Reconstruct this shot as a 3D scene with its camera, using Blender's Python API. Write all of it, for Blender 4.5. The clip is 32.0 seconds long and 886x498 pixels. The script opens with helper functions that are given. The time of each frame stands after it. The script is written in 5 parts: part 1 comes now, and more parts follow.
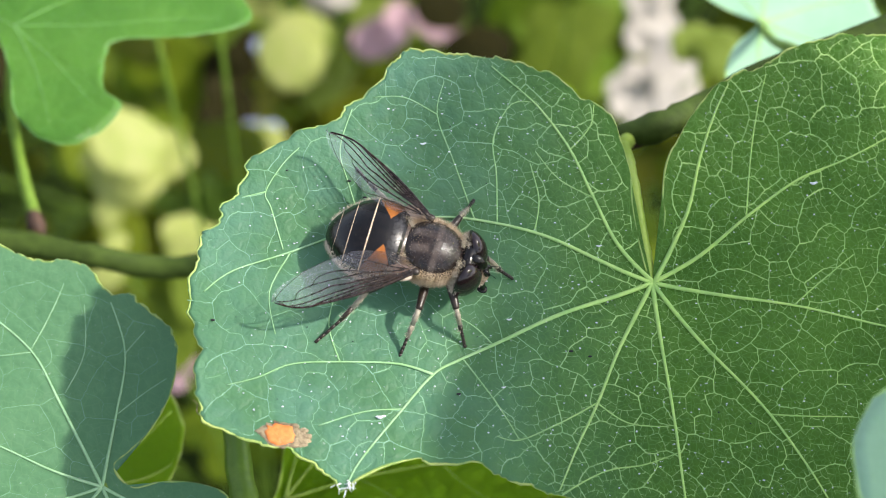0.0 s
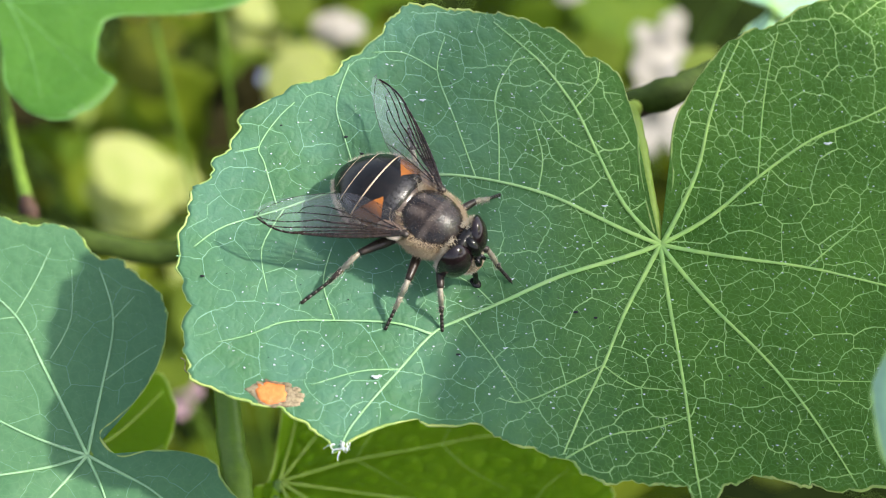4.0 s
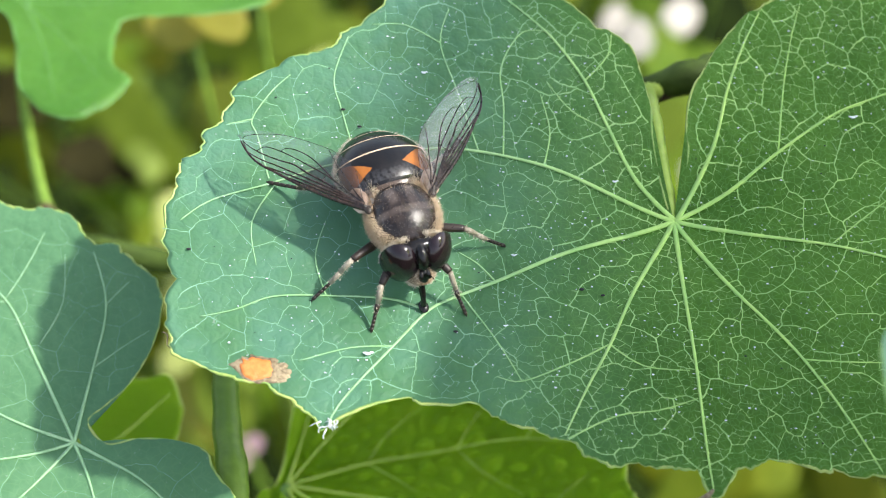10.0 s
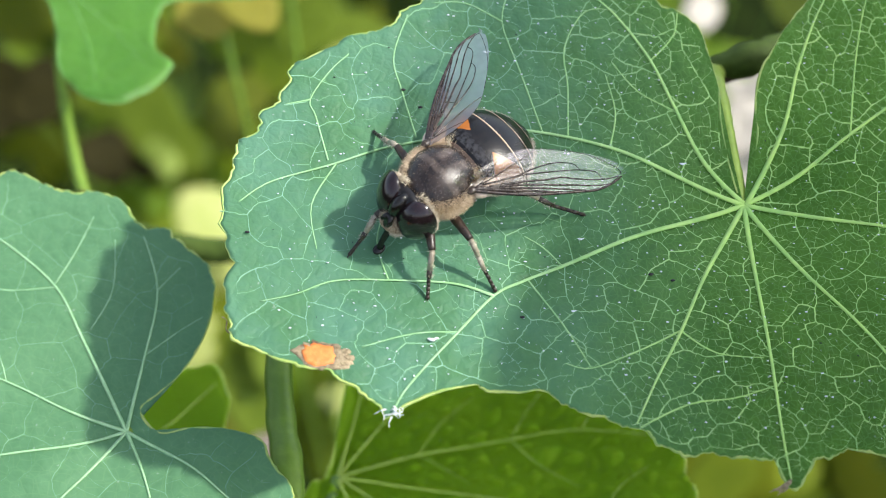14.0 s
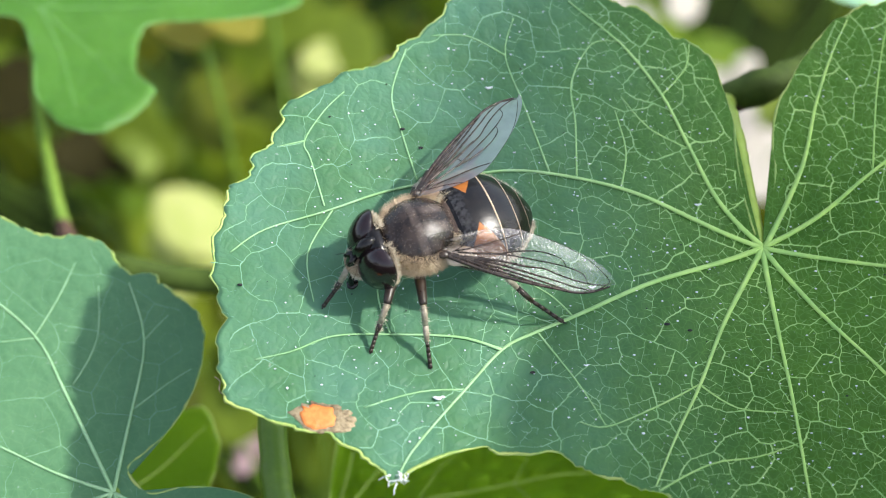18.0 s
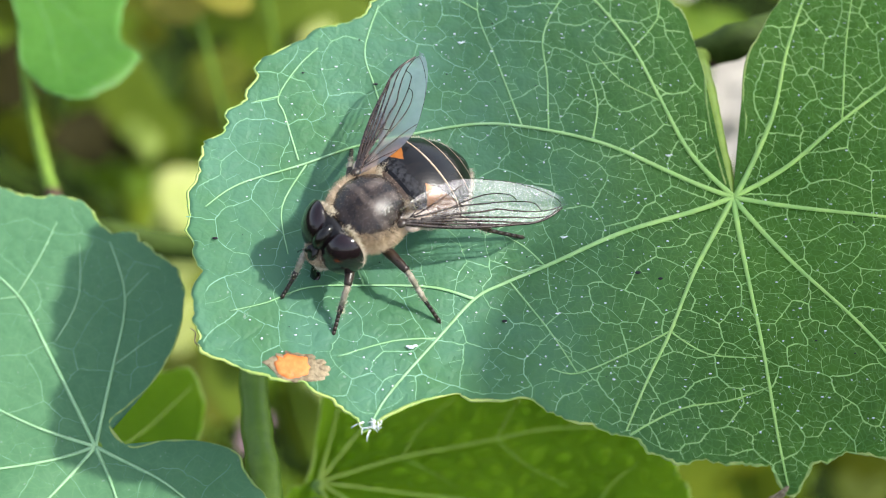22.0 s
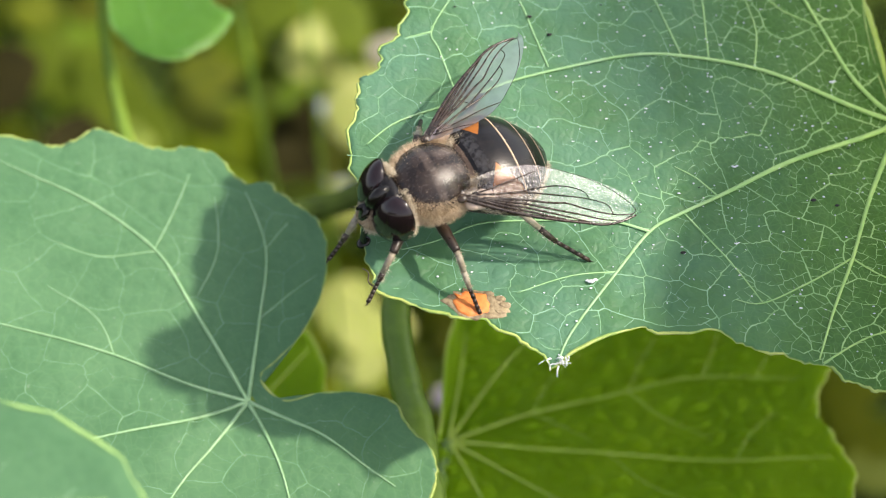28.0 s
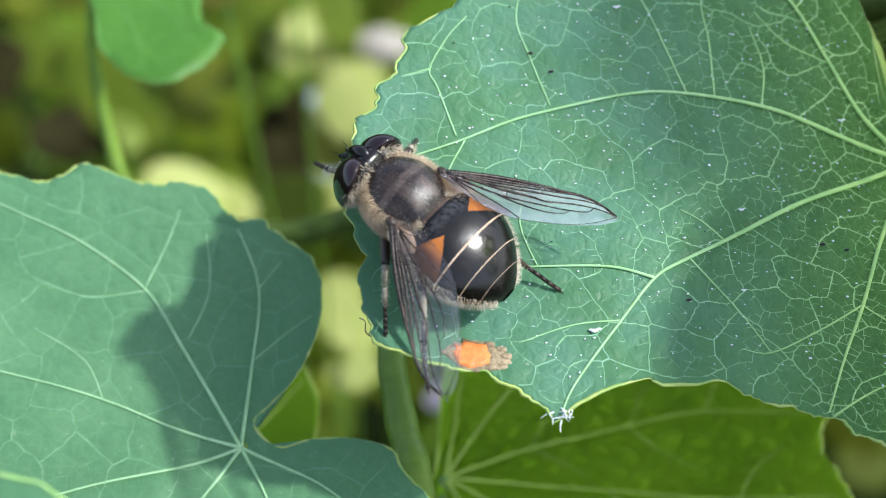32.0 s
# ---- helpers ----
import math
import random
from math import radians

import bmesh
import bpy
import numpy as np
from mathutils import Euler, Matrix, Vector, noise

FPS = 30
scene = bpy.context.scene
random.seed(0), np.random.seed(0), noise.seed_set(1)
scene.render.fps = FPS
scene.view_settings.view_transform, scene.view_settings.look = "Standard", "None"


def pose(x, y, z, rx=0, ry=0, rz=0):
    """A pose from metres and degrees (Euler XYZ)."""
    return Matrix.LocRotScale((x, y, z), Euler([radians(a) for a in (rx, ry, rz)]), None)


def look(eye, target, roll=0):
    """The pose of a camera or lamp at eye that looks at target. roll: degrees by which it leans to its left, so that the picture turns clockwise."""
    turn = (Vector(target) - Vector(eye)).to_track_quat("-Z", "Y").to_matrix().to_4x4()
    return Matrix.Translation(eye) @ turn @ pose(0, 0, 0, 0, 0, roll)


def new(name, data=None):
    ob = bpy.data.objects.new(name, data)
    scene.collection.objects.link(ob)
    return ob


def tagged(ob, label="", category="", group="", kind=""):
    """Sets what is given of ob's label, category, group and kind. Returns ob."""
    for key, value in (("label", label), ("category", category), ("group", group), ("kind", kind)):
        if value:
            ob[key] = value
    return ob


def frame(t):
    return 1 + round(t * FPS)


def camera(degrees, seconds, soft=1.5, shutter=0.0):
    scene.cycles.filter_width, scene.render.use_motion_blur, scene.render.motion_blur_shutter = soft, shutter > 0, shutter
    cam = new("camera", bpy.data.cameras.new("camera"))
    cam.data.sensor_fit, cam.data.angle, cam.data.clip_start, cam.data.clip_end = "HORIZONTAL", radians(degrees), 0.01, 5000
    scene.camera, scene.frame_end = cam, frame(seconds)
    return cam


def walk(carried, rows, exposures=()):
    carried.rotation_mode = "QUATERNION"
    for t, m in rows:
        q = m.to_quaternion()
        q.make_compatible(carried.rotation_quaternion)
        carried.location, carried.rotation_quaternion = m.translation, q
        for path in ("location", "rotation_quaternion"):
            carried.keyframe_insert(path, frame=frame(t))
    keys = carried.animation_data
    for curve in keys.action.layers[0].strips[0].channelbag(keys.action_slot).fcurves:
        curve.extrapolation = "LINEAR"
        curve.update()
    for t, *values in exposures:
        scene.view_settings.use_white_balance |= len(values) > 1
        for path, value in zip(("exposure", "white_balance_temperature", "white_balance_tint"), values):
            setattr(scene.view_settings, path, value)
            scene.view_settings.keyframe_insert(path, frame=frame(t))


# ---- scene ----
from mathutils.geometry import delaunay_2d_cdt

# A drone fly walks over a lobed leaf of a climbing plant. Lengths below are written in millimetres and scaled by MM.
MM = 0.001
cam = camera(30.0, 32.0, soft=0.9)
PATH = [
    (0.0, (-0.01963, -0.06421, 0.09590), (-0.01537, -0.00698, 0.01400), 4.22),
    (0.5, (-0.02020, -0.06507, 0.09494), (-0.01612, -0.00721, 0.01348), 4.09),
    (1.0, (-0.02046, -0.06587, 0.09356), (-0.01636, -0.00753, 0.01244), 4.11),
    (1.5, (-0.01983, -0.06627, 0.09324), (-0.01593, -0.00803, 0.01204), 3.81),
    (2.0, (-0.01992, -0.06682, 0.09283), (-0.01647, -0.00844, 0.01172), 3.27),
    (2.5, (-0.01967, -0.06697, 0.09110), (-0.01579, -0.00797, 0.01045), 3.88),
    (3.0, (-0.01858, -0.06779, 0.08996), (-0.01546, -0.00818, 0.00973), 3.28),
    (3.5, (-0.01890, -0.06665, 0.08986), (-0.01511, -0.00725, 0.00950), 3.78),
    (5.5, (-0.01656, -0.06700, 0.08470), (-0.01497, -0.00587, 0.00557), 2.84),
    (6.0, (-0.01533, -0.06675, 0.08494), (-0.01510, -0.00586, 0.00561), 1.71),
    (6.5, (-0.01429, -0.06628, 0.08560), (-0.01450, -0.00548, 0.00620), 1.37),
    (7.0, (-0.01283, -0.06648, 0.08482), (-0.01378, -0.00532, 0.00571), 1.01),
    (7.5, (-0.01166, -0.06647, 0.08482), (-0.01314, -0.00545, 0.00561), 0.60),
    (8.0, (-0.01174, -0.06749, 0.08379), (-0.01348, -0.00637, 0.00466), 0.34),
    (8.5, (-0.01196, -0.06823, 0.08254), (-0.01404, -0.00676, 0.00369), -0.19),
    (9.0, (-0.01238, -0.06805, 0.08217), (-0.01405, -0.00584, 0.00389), 0.00),
    (9.5, (-0.01368, -0.06832, 0.08138), (-0.01533, -0.00552, 0.00358), -0.13),
    (10.0, (-0.01325, -0.06865, 0.08087), (-0.01466, -0.00529, 0.00351), 0.00),
    (10.5, (-0.01383, -0.06934, 0.08065), (-0.01525, -0.00589, 0.00337), -0.01),
    (11.0, (-0.01382, -0.06921, 0.08097), (-0.01528, -0.00549, 0.00391), 0.05),
    (11.5, (-0.01460, -0.06897, 0.08126), (-0.01618, -0.00555, 0.00395), -0.06),
    (12.0, (-0.01443, -0.06808, 0.08122), (-0.01584, -0.00467, 0.00392), 0.15),
    (12.5, (-0.01506, -0.06812, 0.07992), (-0.01667, -0.00478, 0.00255), -0.06),
    (13.0, (-0.01496, -0.06734, 0.07984), (-0.01683, -0.00435, 0.00219), -0.33),
    (13.5, (-0.01662, -0.06753, 0.07906), (-0.01860, -0.00415, 0.00175), -0.30),
    (14.0, (-0.01662, -0.06763, 0.07806), (-0.01858, -0.00433, 0.00067), -0.32),
    (14.5, (-0.01667, -0.06636, 0.07950), (-0.01867, -0.00298, 0.00217), -0.23),
    (16.5, (-0.01659, -0.06348, 0.07744), (-0.01785, -0.00024, -0.00001), 0.07),
    (17.0, (-0.01606, -0.06333, 0.07580), (-0.01727, -0.00029, -0.00182), -0.17),
    (17.5, (-0.01746, -0.06223, 0.07602), (-0.01782, 0.00080, -0.00162), 0.35),
    (18.0, (-0.01834, -0.06140, 0.07623), (-0.01886, 0.00125, -0.00171), 0.12),
    (18.5, (-0.01733, -0.06208, 0.07516), (-0.01744, 0.00073, -0.00265), 0.31),
    (19.0, (-0.01677, -0.06231, 0.07453), (-0.01749, -0.00016, -0.00381), -0.23),
    (19.5, (-0.01766, -0.06223, 0.07437), (-0.01840, 0.00007, -0.00385), -0.16),
    (20.0, (-0.01832, -0.06268, 0.07440), (-0.01902, -0.00052, -0.00394), -0.24),
    (20.5, (-0.01879, -0.06199, 0.07648), (-0.01963, -0.00056, -0.00243), -0.49),
    (21.0, (-0.01797, -0.06286, 0.07592), (-0.01932, -0.00087, -0.00254), -0.88),
    (21.5, (-0.01690, -0.06302, 0.07543), (-0.01765, -0.00097, -0.00298), -0.56),
    (22.0, (-0.01620, -0.06351, 0.07600), (-0.01732, -0.00166, -0.00258), -1.00),
    (22.5, (-0.01846, -0.06452, 0.07510), (-0.01922, -0.00187, -0.00284), -0.67),
    (23.0, (-0.01922, -0.06364, 0.07640), (-0.02059, -0.00204, -0.00236), -1.55),
    (23.5, (-0.01906, -0.06567, 0.07474), (-0.02006, -0.00296, -0.00315), -1.28),
    (24.0, (-0.02195, -0.06646, 0.07409), (-0.02265, -0.00308, -0.00326), -1.27),
    (24.5, (-0.02342, -0.06541, 0.07542), (-0.02384, -0.00259, -0.00238), -1.38),
    (26.5, (-0.02697, -0.06401, 0.07374), (-0.02661, -0.00106, -0.00395), -1.40),
    (27.0, (-0.02626, -0.06370, 0.07409), (-0.02657, -0.00135, -0.00408), -1.84),
    (27.5, (-0.02751, -0.06434, 0.07181), (-0.02703, -0.00216, -0.00651), -1.48),
    (28.0, (-0.02772, -0.06446, 0.07118), (-0.02669, -0.00234, -0.00718), -1.19),
    (28.5, (-0.02767, -0.06334, 0.07113), (-0.02752, -0.00159, -0.00753), -1.89),
    (29.0, (-0.02770, -0.06324, 0.07085), (-0.02711, -0.00100, -0.00742), -1.39),
    (29.5, (-0.02798, -0.06333, 0.06992), (-0.02630, -0.00058, -0.00792), -0.53),
    (30.0, (-0.02855, -0.06329, 0.07014), (-0.02558, -0.00117, -0.00817), 0.14),
    (30.5, (-0.02782, -0.06329, 0.07051), (-0.02675, -0.00123, -0.00789), -1.25),
    (31.0, (-0.02787, -0.06240, 0.07050), (-0.02734, -0.00016, -0.00777), -1.46),
    (31.5, (-0.02807, -0.06114, 0.07120), (-0.02812, 0.00151, -0.00675), -1.63),
    (32.0, (-0.02811, -0.06018, 0.07121), (-0.02645, 0.00112, -0.00778), -0.67),
]
walk(cam, [(t, look(eye, target, roll)) for t, eye, target, roll in PATH], [(0.0, 1.24, 6600, 12), (3.0, 1.27, 6600, 11), (6.0, 1.37, 6500, 10), (8.0, 1.5, 6450, 10), (9.5, 1.5, 6450, 10), (14.0, 1.35, 6400, 10), (18.0, 1.32, 6400, 10), (20.0, 1.36, 6350, 10), (24.0, 1.36, 6350, 10), (27.0, 1.25, 6750, 12), (28.0, 1.25, 7150, 14), (30.0, 1.23, 7100, 14), (31.0, 1.25, 6500, 10), (32.0, 1.2, 6000, 10)])

# ---- world, sun, lens blur ----
world = bpy.data.worlds.new("world")
scene.world = world
world.use_nodes = True
wn = world.node_tree
sky = wn.nodes.new("ShaderNodeTexSky")
sky.sky_type = "NISHITA"
sky.sun_disc = False
sky.sun_elevation = radians(46.5)
sky.sun_rotation = radians(93)
sky.dust_density = 2.0
haze = wn.nodes.new("ShaderNodeHueSaturation")
haze.inputs["Saturation"].default_value = 0.6
wn.links.new(sky.outputs["Color"], haze.inputs["Color"])
wn.links.new(haze.outputs["Color"], wn.nodes["Background"].inputs["Color"])
wn.nodes["Background"].inputs["Strength"].default_value = 0.13
sun = new("sun", bpy.data.lights.new("sun", "SUN"))
sun.data.energy = 2.1
sun.data.angle = radians(2.2)
sun.data.color = (1.0, 0.95, 0.86)
sun.matrix_world = look((0.88, -0.04, 1.0), (0, 0, 0))


# ---- node helpers ----
def mat(name):
    m = bpy.data.materials.new(name)
    m.use_nodes = True
    nt = m.node_tree
    return m, nt, nt.nodes["Principled BSDF"], nt.nodes["Material Output"]


def nd(nt, kind, **values):
    n = nt.nodes.new(kind)
    for k, v in values.items():
        n.inputs[k].default_value = v
    return n


def ramp(nt, src, lo, hi, a=0.0, b=1.0):
    n = nt.nodes.new("ShaderNodeMapRange")
    n.interpolation_type = "SMOOTHSTEP"
    for i, v in ((1, lo), (2, hi), (3, a), (4, b)):
        n.inputs[i].default_value = v
    nt.links.new(src, n.inputs[0])
    return n.outputs[0]


def mix(nt, fac, a, b):
    n = nt.nodes.new("ShaderNodeMix")
    n.data_type = "RGBA"
    for s, v in ((n.inputs[0], fac), (n.inputs[6], a), (n.inputs[7], b)):
        if isinstance(v, bpy.types.NodeSocket):
            nt.links.new(v, s)
        elif isinstance(v, tuple):
            s.default_value = (*v, 1.0)
        else:
            s.default_value = v
    return n.outputs[2]


def calc(nt, op, a, b=0.0, c=0.0):
    n = nt.nodes.new("ShaderNodeMath")
    n.operation = op
    for s, v in zip(n.inputs, (a, b, c)):
        if isinstance(v, bpy.types.NodeSocket):
            nt.links.new(v, s)
        else:
            s.default_value = v
    return n.outputs[0]


def mm_coords(nt, spread=0.0):
    """The object's own coordinates in millimetres, bent a little by noise."""
    tc = nt.nodes.new("ShaderNodeTexCoord")
    sc = nt.nodes.new("ShaderNodeVectorMath")
    sc.operation = "SCALE"
    sc.inputs["Scale"].default_value = 1000.0
    nt.links.new(tc.outputs["Object"], sc.inputs[0])
    if not spread:
        return sc.outputs[0]
    no = nd(nt, "ShaderNodeTexNoise", Scale=0.6, Detail=2.0)
    nt.links.new(sc.outputs[0], no.inputs["Vector"])
    ad = nt.nodes.new("ShaderNodeVectorMath")
    ad.operation = "MULTIPLY_ADD"
    ad.inputs[1].default_value = (spread, spread, spread)
    nt.links.new(no.outputs["Color"], ad.inputs[0])
    nt.links.new(sc.outputs[0], ad.inputs[2])
    return ad.outputs[0]


def noise_tex(nt, vec, scale, detail=3.0):
    n = nd(nt, "ShaderNodeTexNoise", Scale=scale, Detail=detail)
    nt.links.new(vec, n.inputs["Vector"])
    return n.outputs["Fac"]


def cells(nt, vec, scale):
    n = nt.nodes.new("ShaderNodeTexVoronoi")
    n.voronoi_dimensions = "2D"
    n.feature = "DISTANCE_TO_EDGE"
    n.inputs["Scale"].default_value = scale
    nt.links.new(vec, n.inputs["Vector"])
    return n.outputs["Distance"]


def bump(nt, bsdf, height, strength, distance):
    b = nd(nt, "ShaderNodeBump", Strength=strength, Distance=distance)
    nt.links.new(height, b.inputs["Height"])
    nt.links.new(b.outputs["Normal"], bsdf.inputs["Normal"])
    return b


def leaf_material(name, dark, light, vein, shine=0.4, through_colour=(0.25, 0.45, 0.04), through_part=0.28, big=0.36, small=0.85, varied=False, net=1.0, spec=0.3, sky_sheen=False, relief=0.35, built=False):
    """Leaf tissue: mottled green, a net of fine raised veins in two sizes, dust, and light that shines through."""
    m, nt, bsdf, out = mat(name)
    flat = mm_coords(nt)
    vec = mm_coords(nt, 0.5)
    tone = calc(nt, "ADD", calc(nt, "MULTIPLY", noise_tex(nt, flat, 0.12, 4.0), 0.7), calc(nt, "MULTIPLY", noise_tex(nt, flat, 1.6, 5.0), 0.3))
    tissue = mix(nt, ramp(nt, tone, 0.35, 0.65), dark, light)
    if varied:
        info = nt.nodes.new("ShaderNodeObjectInfo")
        hs = nd(nt, "ShaderNodeHueSaturation", Saturation=1.0)
        nt.links.new(ramp(nt, info.outputs["Random"], 0.0, 1.0, 0.46, 0.525), hs.inputs["Hue"])
        nt.links.new(ramp(nt, calc(nt, "FRACT", calc(nt, "MULTIPLY", info.outputs["Random"], 7.3)), 0.0, 1.0, 0.24, 1.0), hs.inputs["Value"])
        nt.links.new(tissue, hs.inputs["Color"])
        tissue = hs.outputs["Color"]
    d1, d2, d3 = cells(nt, vec, big), cells(nt, vec, small), cells(nt, vec, small * 2.2)
    # veinlets swell and thin out along their way
    swell = ramp(nt, noise_tex(nt, flat, 0.8, 3.0), 0.3, 0.7, -0.008, 0.008)
    n1 = ramp(nt, calc(nt, "ADD", d1, swell), 0.005, 0.025, 1.0, 0.0)
    n2 = ramp(nt, calc(nt, "ADD", d2, swell), 0.005, 0.04, 1.0, 0.0)
    n3 = ramp(nt, d3, 0.012, 0.07, 1.0, 0.0)
    gaps = ramp(nt, noise_tex(nt, flat, 1.1, 2.0), 0.38, 0.55, 0.4, 1.0)
    if built:
        # the larger meshes of the net are built, only its finest veinlets are grain
        n1, n2, n3 = 0.0, calc(nt, "MULTIPLY", n2, 0.16), calc(nt, "MULTIPLY", n3, 0.2)
    if sky_sheen:
        # pale sky sheen painted into the lobe towards -x, where the finest veins fade
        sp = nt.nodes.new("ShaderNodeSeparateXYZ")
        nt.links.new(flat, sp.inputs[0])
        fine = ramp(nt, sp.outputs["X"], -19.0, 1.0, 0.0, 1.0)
        sheen_tone = calc(nt, "MULTIPLY", ramp(nt, sp.outputs["X"], -20.0, 2.0, 1.0, 0.0), ramp(nt, noise_tex(nt, flat, 0.25, 4.0), 0.3, 0.7, 0.6, 1.0))
        tissue = mix(nt, calc(nt, "MULTIPLY", sheen_tone, 0.66), tissue, (0.118, 0.272, 0.218))
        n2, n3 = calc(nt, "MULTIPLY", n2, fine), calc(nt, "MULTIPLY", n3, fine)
    elif not built:
        n1, n2, n3 = calc(nt, "MULTIPLY", n1, 0.8), calc(nt, "MULTIPLY", calc(nt, "MULTIPLY", n2, gaps), 0.6), calc(nt, "MULTIPLY", n3, 0.25)
    net_mask = calc(nt, "MULTIPLY", calc(nt, "MAXIMUM", calc(nt, "MAXIMUM", n1, n2), n3), net)
    colour = mix(nt, net_mask, tissue, vein)
    dust = ramp(nt, noise_tex(nt, flat, 3.1, 2.0), 0.72, 0.75)
    colour = mix(nt, calc(nt, "MULTIPLY", dust, 0.35), colour, (0.5, 0.55, 0.48))
    nt.links.new(colour, bsdf.inputs["Base Color"])
    nt.links.new(ramp(nt, noise_tex(nt, flat, 0.5, 4.0), 0.3, 0.7, shine - 0.06, shine + 0.1), bsdf.inputs["Roughness"])
    bsdf.inputs["Specular IOR Level"].default_value = spec
    if built:
        d1, d2 = cells(nt, vec, small * 1.6), cells(nt, vec, small * 3.0)
    height = calc(nt, "ADD", calc(nt, "MULTIPLY", ramp(nt, d1, 0.0, 0.3, 0.0, 1.0), 0.7), calc(nt, "MULTIPLY", ramp(nt, d2, 0.0, 0.3, 0.0, 1.0), 0.3))
    height = calc(nt, "ADD", height, calc(nt, "MULTIPLY", noise_tex(nt, flat, 9.0, 2.0), 0.12))
    bump(nt, bsdf, height, relief, 0.00012)
    tr = nt.nodes.new("ShaderNodeBsdfTranslucent")
    nt.links.new(mix(nt, calc(nt, "MULTIPLY", net_mask, 0.9), through_colour, (min(1, through_colour[0] * 1.9), min(1, through_colour[1] * 1.6), min(1, through_colour[2] * 3))), tr.inputs["Color"])
    ms = nt.nodes.new("ShaderNodeMixShader")
    ms.inputs[0].default_value = through_part
    nt.links.new(bsdf.outputs[0], ms.inputs[1])
    nt.links.new(tr.outputs[0], ms.inputs[2])
    nt.links.new(ms.outputs[0], out.inputs["Surface"])
    return m


def plain_material(name, a, b, rough, scale=2.0, bump_mm=0.03, spec=0.5, metal=0.0, rough_var=0.08):
    """Two tones mixed by noise at two sizes, with fine relief."""
    m, nt, bsdf, out = mat(name)
    vec = mm_coords(nt)
    n = calc(nt, "ADD", calc(nt, "MULTIPLY", noise_tex(nt, vec, scale * 0.25, 3.0), 0.6), calc(nt, "MULTIPLY", noise_tex(nt, vec, scale * 2.0, 4.0), 0.4))
    nt.links.new(mix(nt, ramp(nt, n, 0.36, 0.64), a, b), bsdf.inputs["Base Color"])
    nt.links.new(ramp(nt, noise_tex(nt, vec, scale, 3.0), 0.3, 0.7, rough - rough_var, rough + rough_var), bsdf.inputs["Roughness"])
    bsdf.inputs["Specular IOR Level"].default_value = spec
    bsdf.inputs["Metallic"].default_value = metal
    bump(nt, bsdf, noise_tex(nt, vec, scale * 5.0, 3.0), 0.5, bump_mm * MM)
    return m


def vein_net_material(name, dull, fresh):
    """Pale veinlets: yellow-green, greyed to match the sky sheen painted in towards -x."""
    m, nt, bsdf, out = mat(name)
    vec = mm_coords(nt)
    sp = nt.nodes.new("ShaderNodeSeparateXYZ")
    nt.links.new(vec, sp.inputs[0])
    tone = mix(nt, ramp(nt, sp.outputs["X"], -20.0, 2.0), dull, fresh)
    nt.links.new(mix(nt, ramp(nt, noise_tex(nt, vec, 0.7, 4.0), 0.35, 0.65, 0.0, 0.5), tone, (0.20, 0.42, 0.13)), bsdf.inputs["Base Color"])
    bsdf.inputs["Roughness"].default_value = 0.5
    bsdf.inputs["Specular IOR Level"].default_value = 0.3
    return m


VEIN = (0.29, 0.55, 0.15)
LEAF = leaf_material("leaf_green", (0.042, 0.132, 0.010), (0.072, 0.188, 0.020), VEIN, 0.44, through_part=0.2, spec=0.23, relief=0.22, sky_sheen=True, big=0.42, small=0.95, built=True)
LEAF_SIDE = leaf_material("leaf_blue_green", (0.088, 0.222, 0.108), (0.122, 0.278, 0.138), (0.30, 0.52, 0.22), 0.42, big=0.22, small=0.6, net=0.4, spec=0.24, relief=0.2, built=True)
LEAF_LOW = leaf_material("leaf_yellow_green", (0.18, 0.34, 0.008), (0.29, 0.48, 0.014), (0.42, 0.58, 0.04), 0.6, (0.65, 0.85, 0.03), 0.55, big=0.32, small=0.9, net=0.4, spec=0.2, relief=0.6, built=True)
# for the unseen shade leaves: very translucent so their shade stays soft
LEAF_FILTER = leaf_material("leaf_filter_green", (0.05, 0.16, 0.04), (0.07, 0.2, 0.05), (0.3, 0.52, 0.22), 0.42, (0.85, 0.97, 0.55), 0.85, net=0.3)
LEAF_YOUNG = leaf_material("leaf_young_green", (0.075, 0.21, 0.030), (0.11, 0.27, 0.04), (0.2, 0.46, 0.12), 0.4, (0.3, 0.65, 0.08), 0.4, net=0.3, relief=0.8)
# base paled in place of the sunlight and sheen on these leaves
LEAF_PALE_LIT = leaf_material("leaf_pale_lit_green", (0.32, 0.55, 0.38), (0.38, 0.62, 0.44), (0.4, 0.6, 0.4), 0.35, (0.35, 0.62, 0.3), 0.3, net=0.2)
LEAF_FAR = leaf_material("leaf_far", (0.10, 0.17, 0.010), (0.19, 0.26, 0.018), (0.34, 0.42, 0.06), 0.55, (0.42, 0.52, 0.025), 0.42, varied=True, net=0.2, spec=0.12)
LEAF_YELLOW = leaf_material("leaf_yellowing", (0.34, 0.42, 0.10), (0.48, 0.51, 0.19), (0.6, 0.55, 0.2), 0.5, (0.75, 0.75, 0.12), 0.4, net=0.2)
LEAF_SOFT = leaf_material("leaf_soft_yellow_green", (0.15, 0.22, 0.025), (0.24, 0.31, 0.055), (0.4, 0.48, 0.14), 0.55, (0.6, 0.68, 0.12), 0.4, net=0.2)
LEAF_OCHRE = leaf_material("leaf_ochre", (0.28, 0.28, 0.035), (0.38, 0.37, 0.055), (0.5, 0.4, 0.15), 0.5, (0.65, 0.5, 0.1), 0.4, net=0.2)
LEAF_BLEACHED = leaf_material("leaf_bleached", (0.42, 0.39, 0.33), (0.6, 0.56, 0.5), (0.8, 0.75, 0.65), 0.6, (0.8, 0.75, 0.65), 0.35, net=0.2)
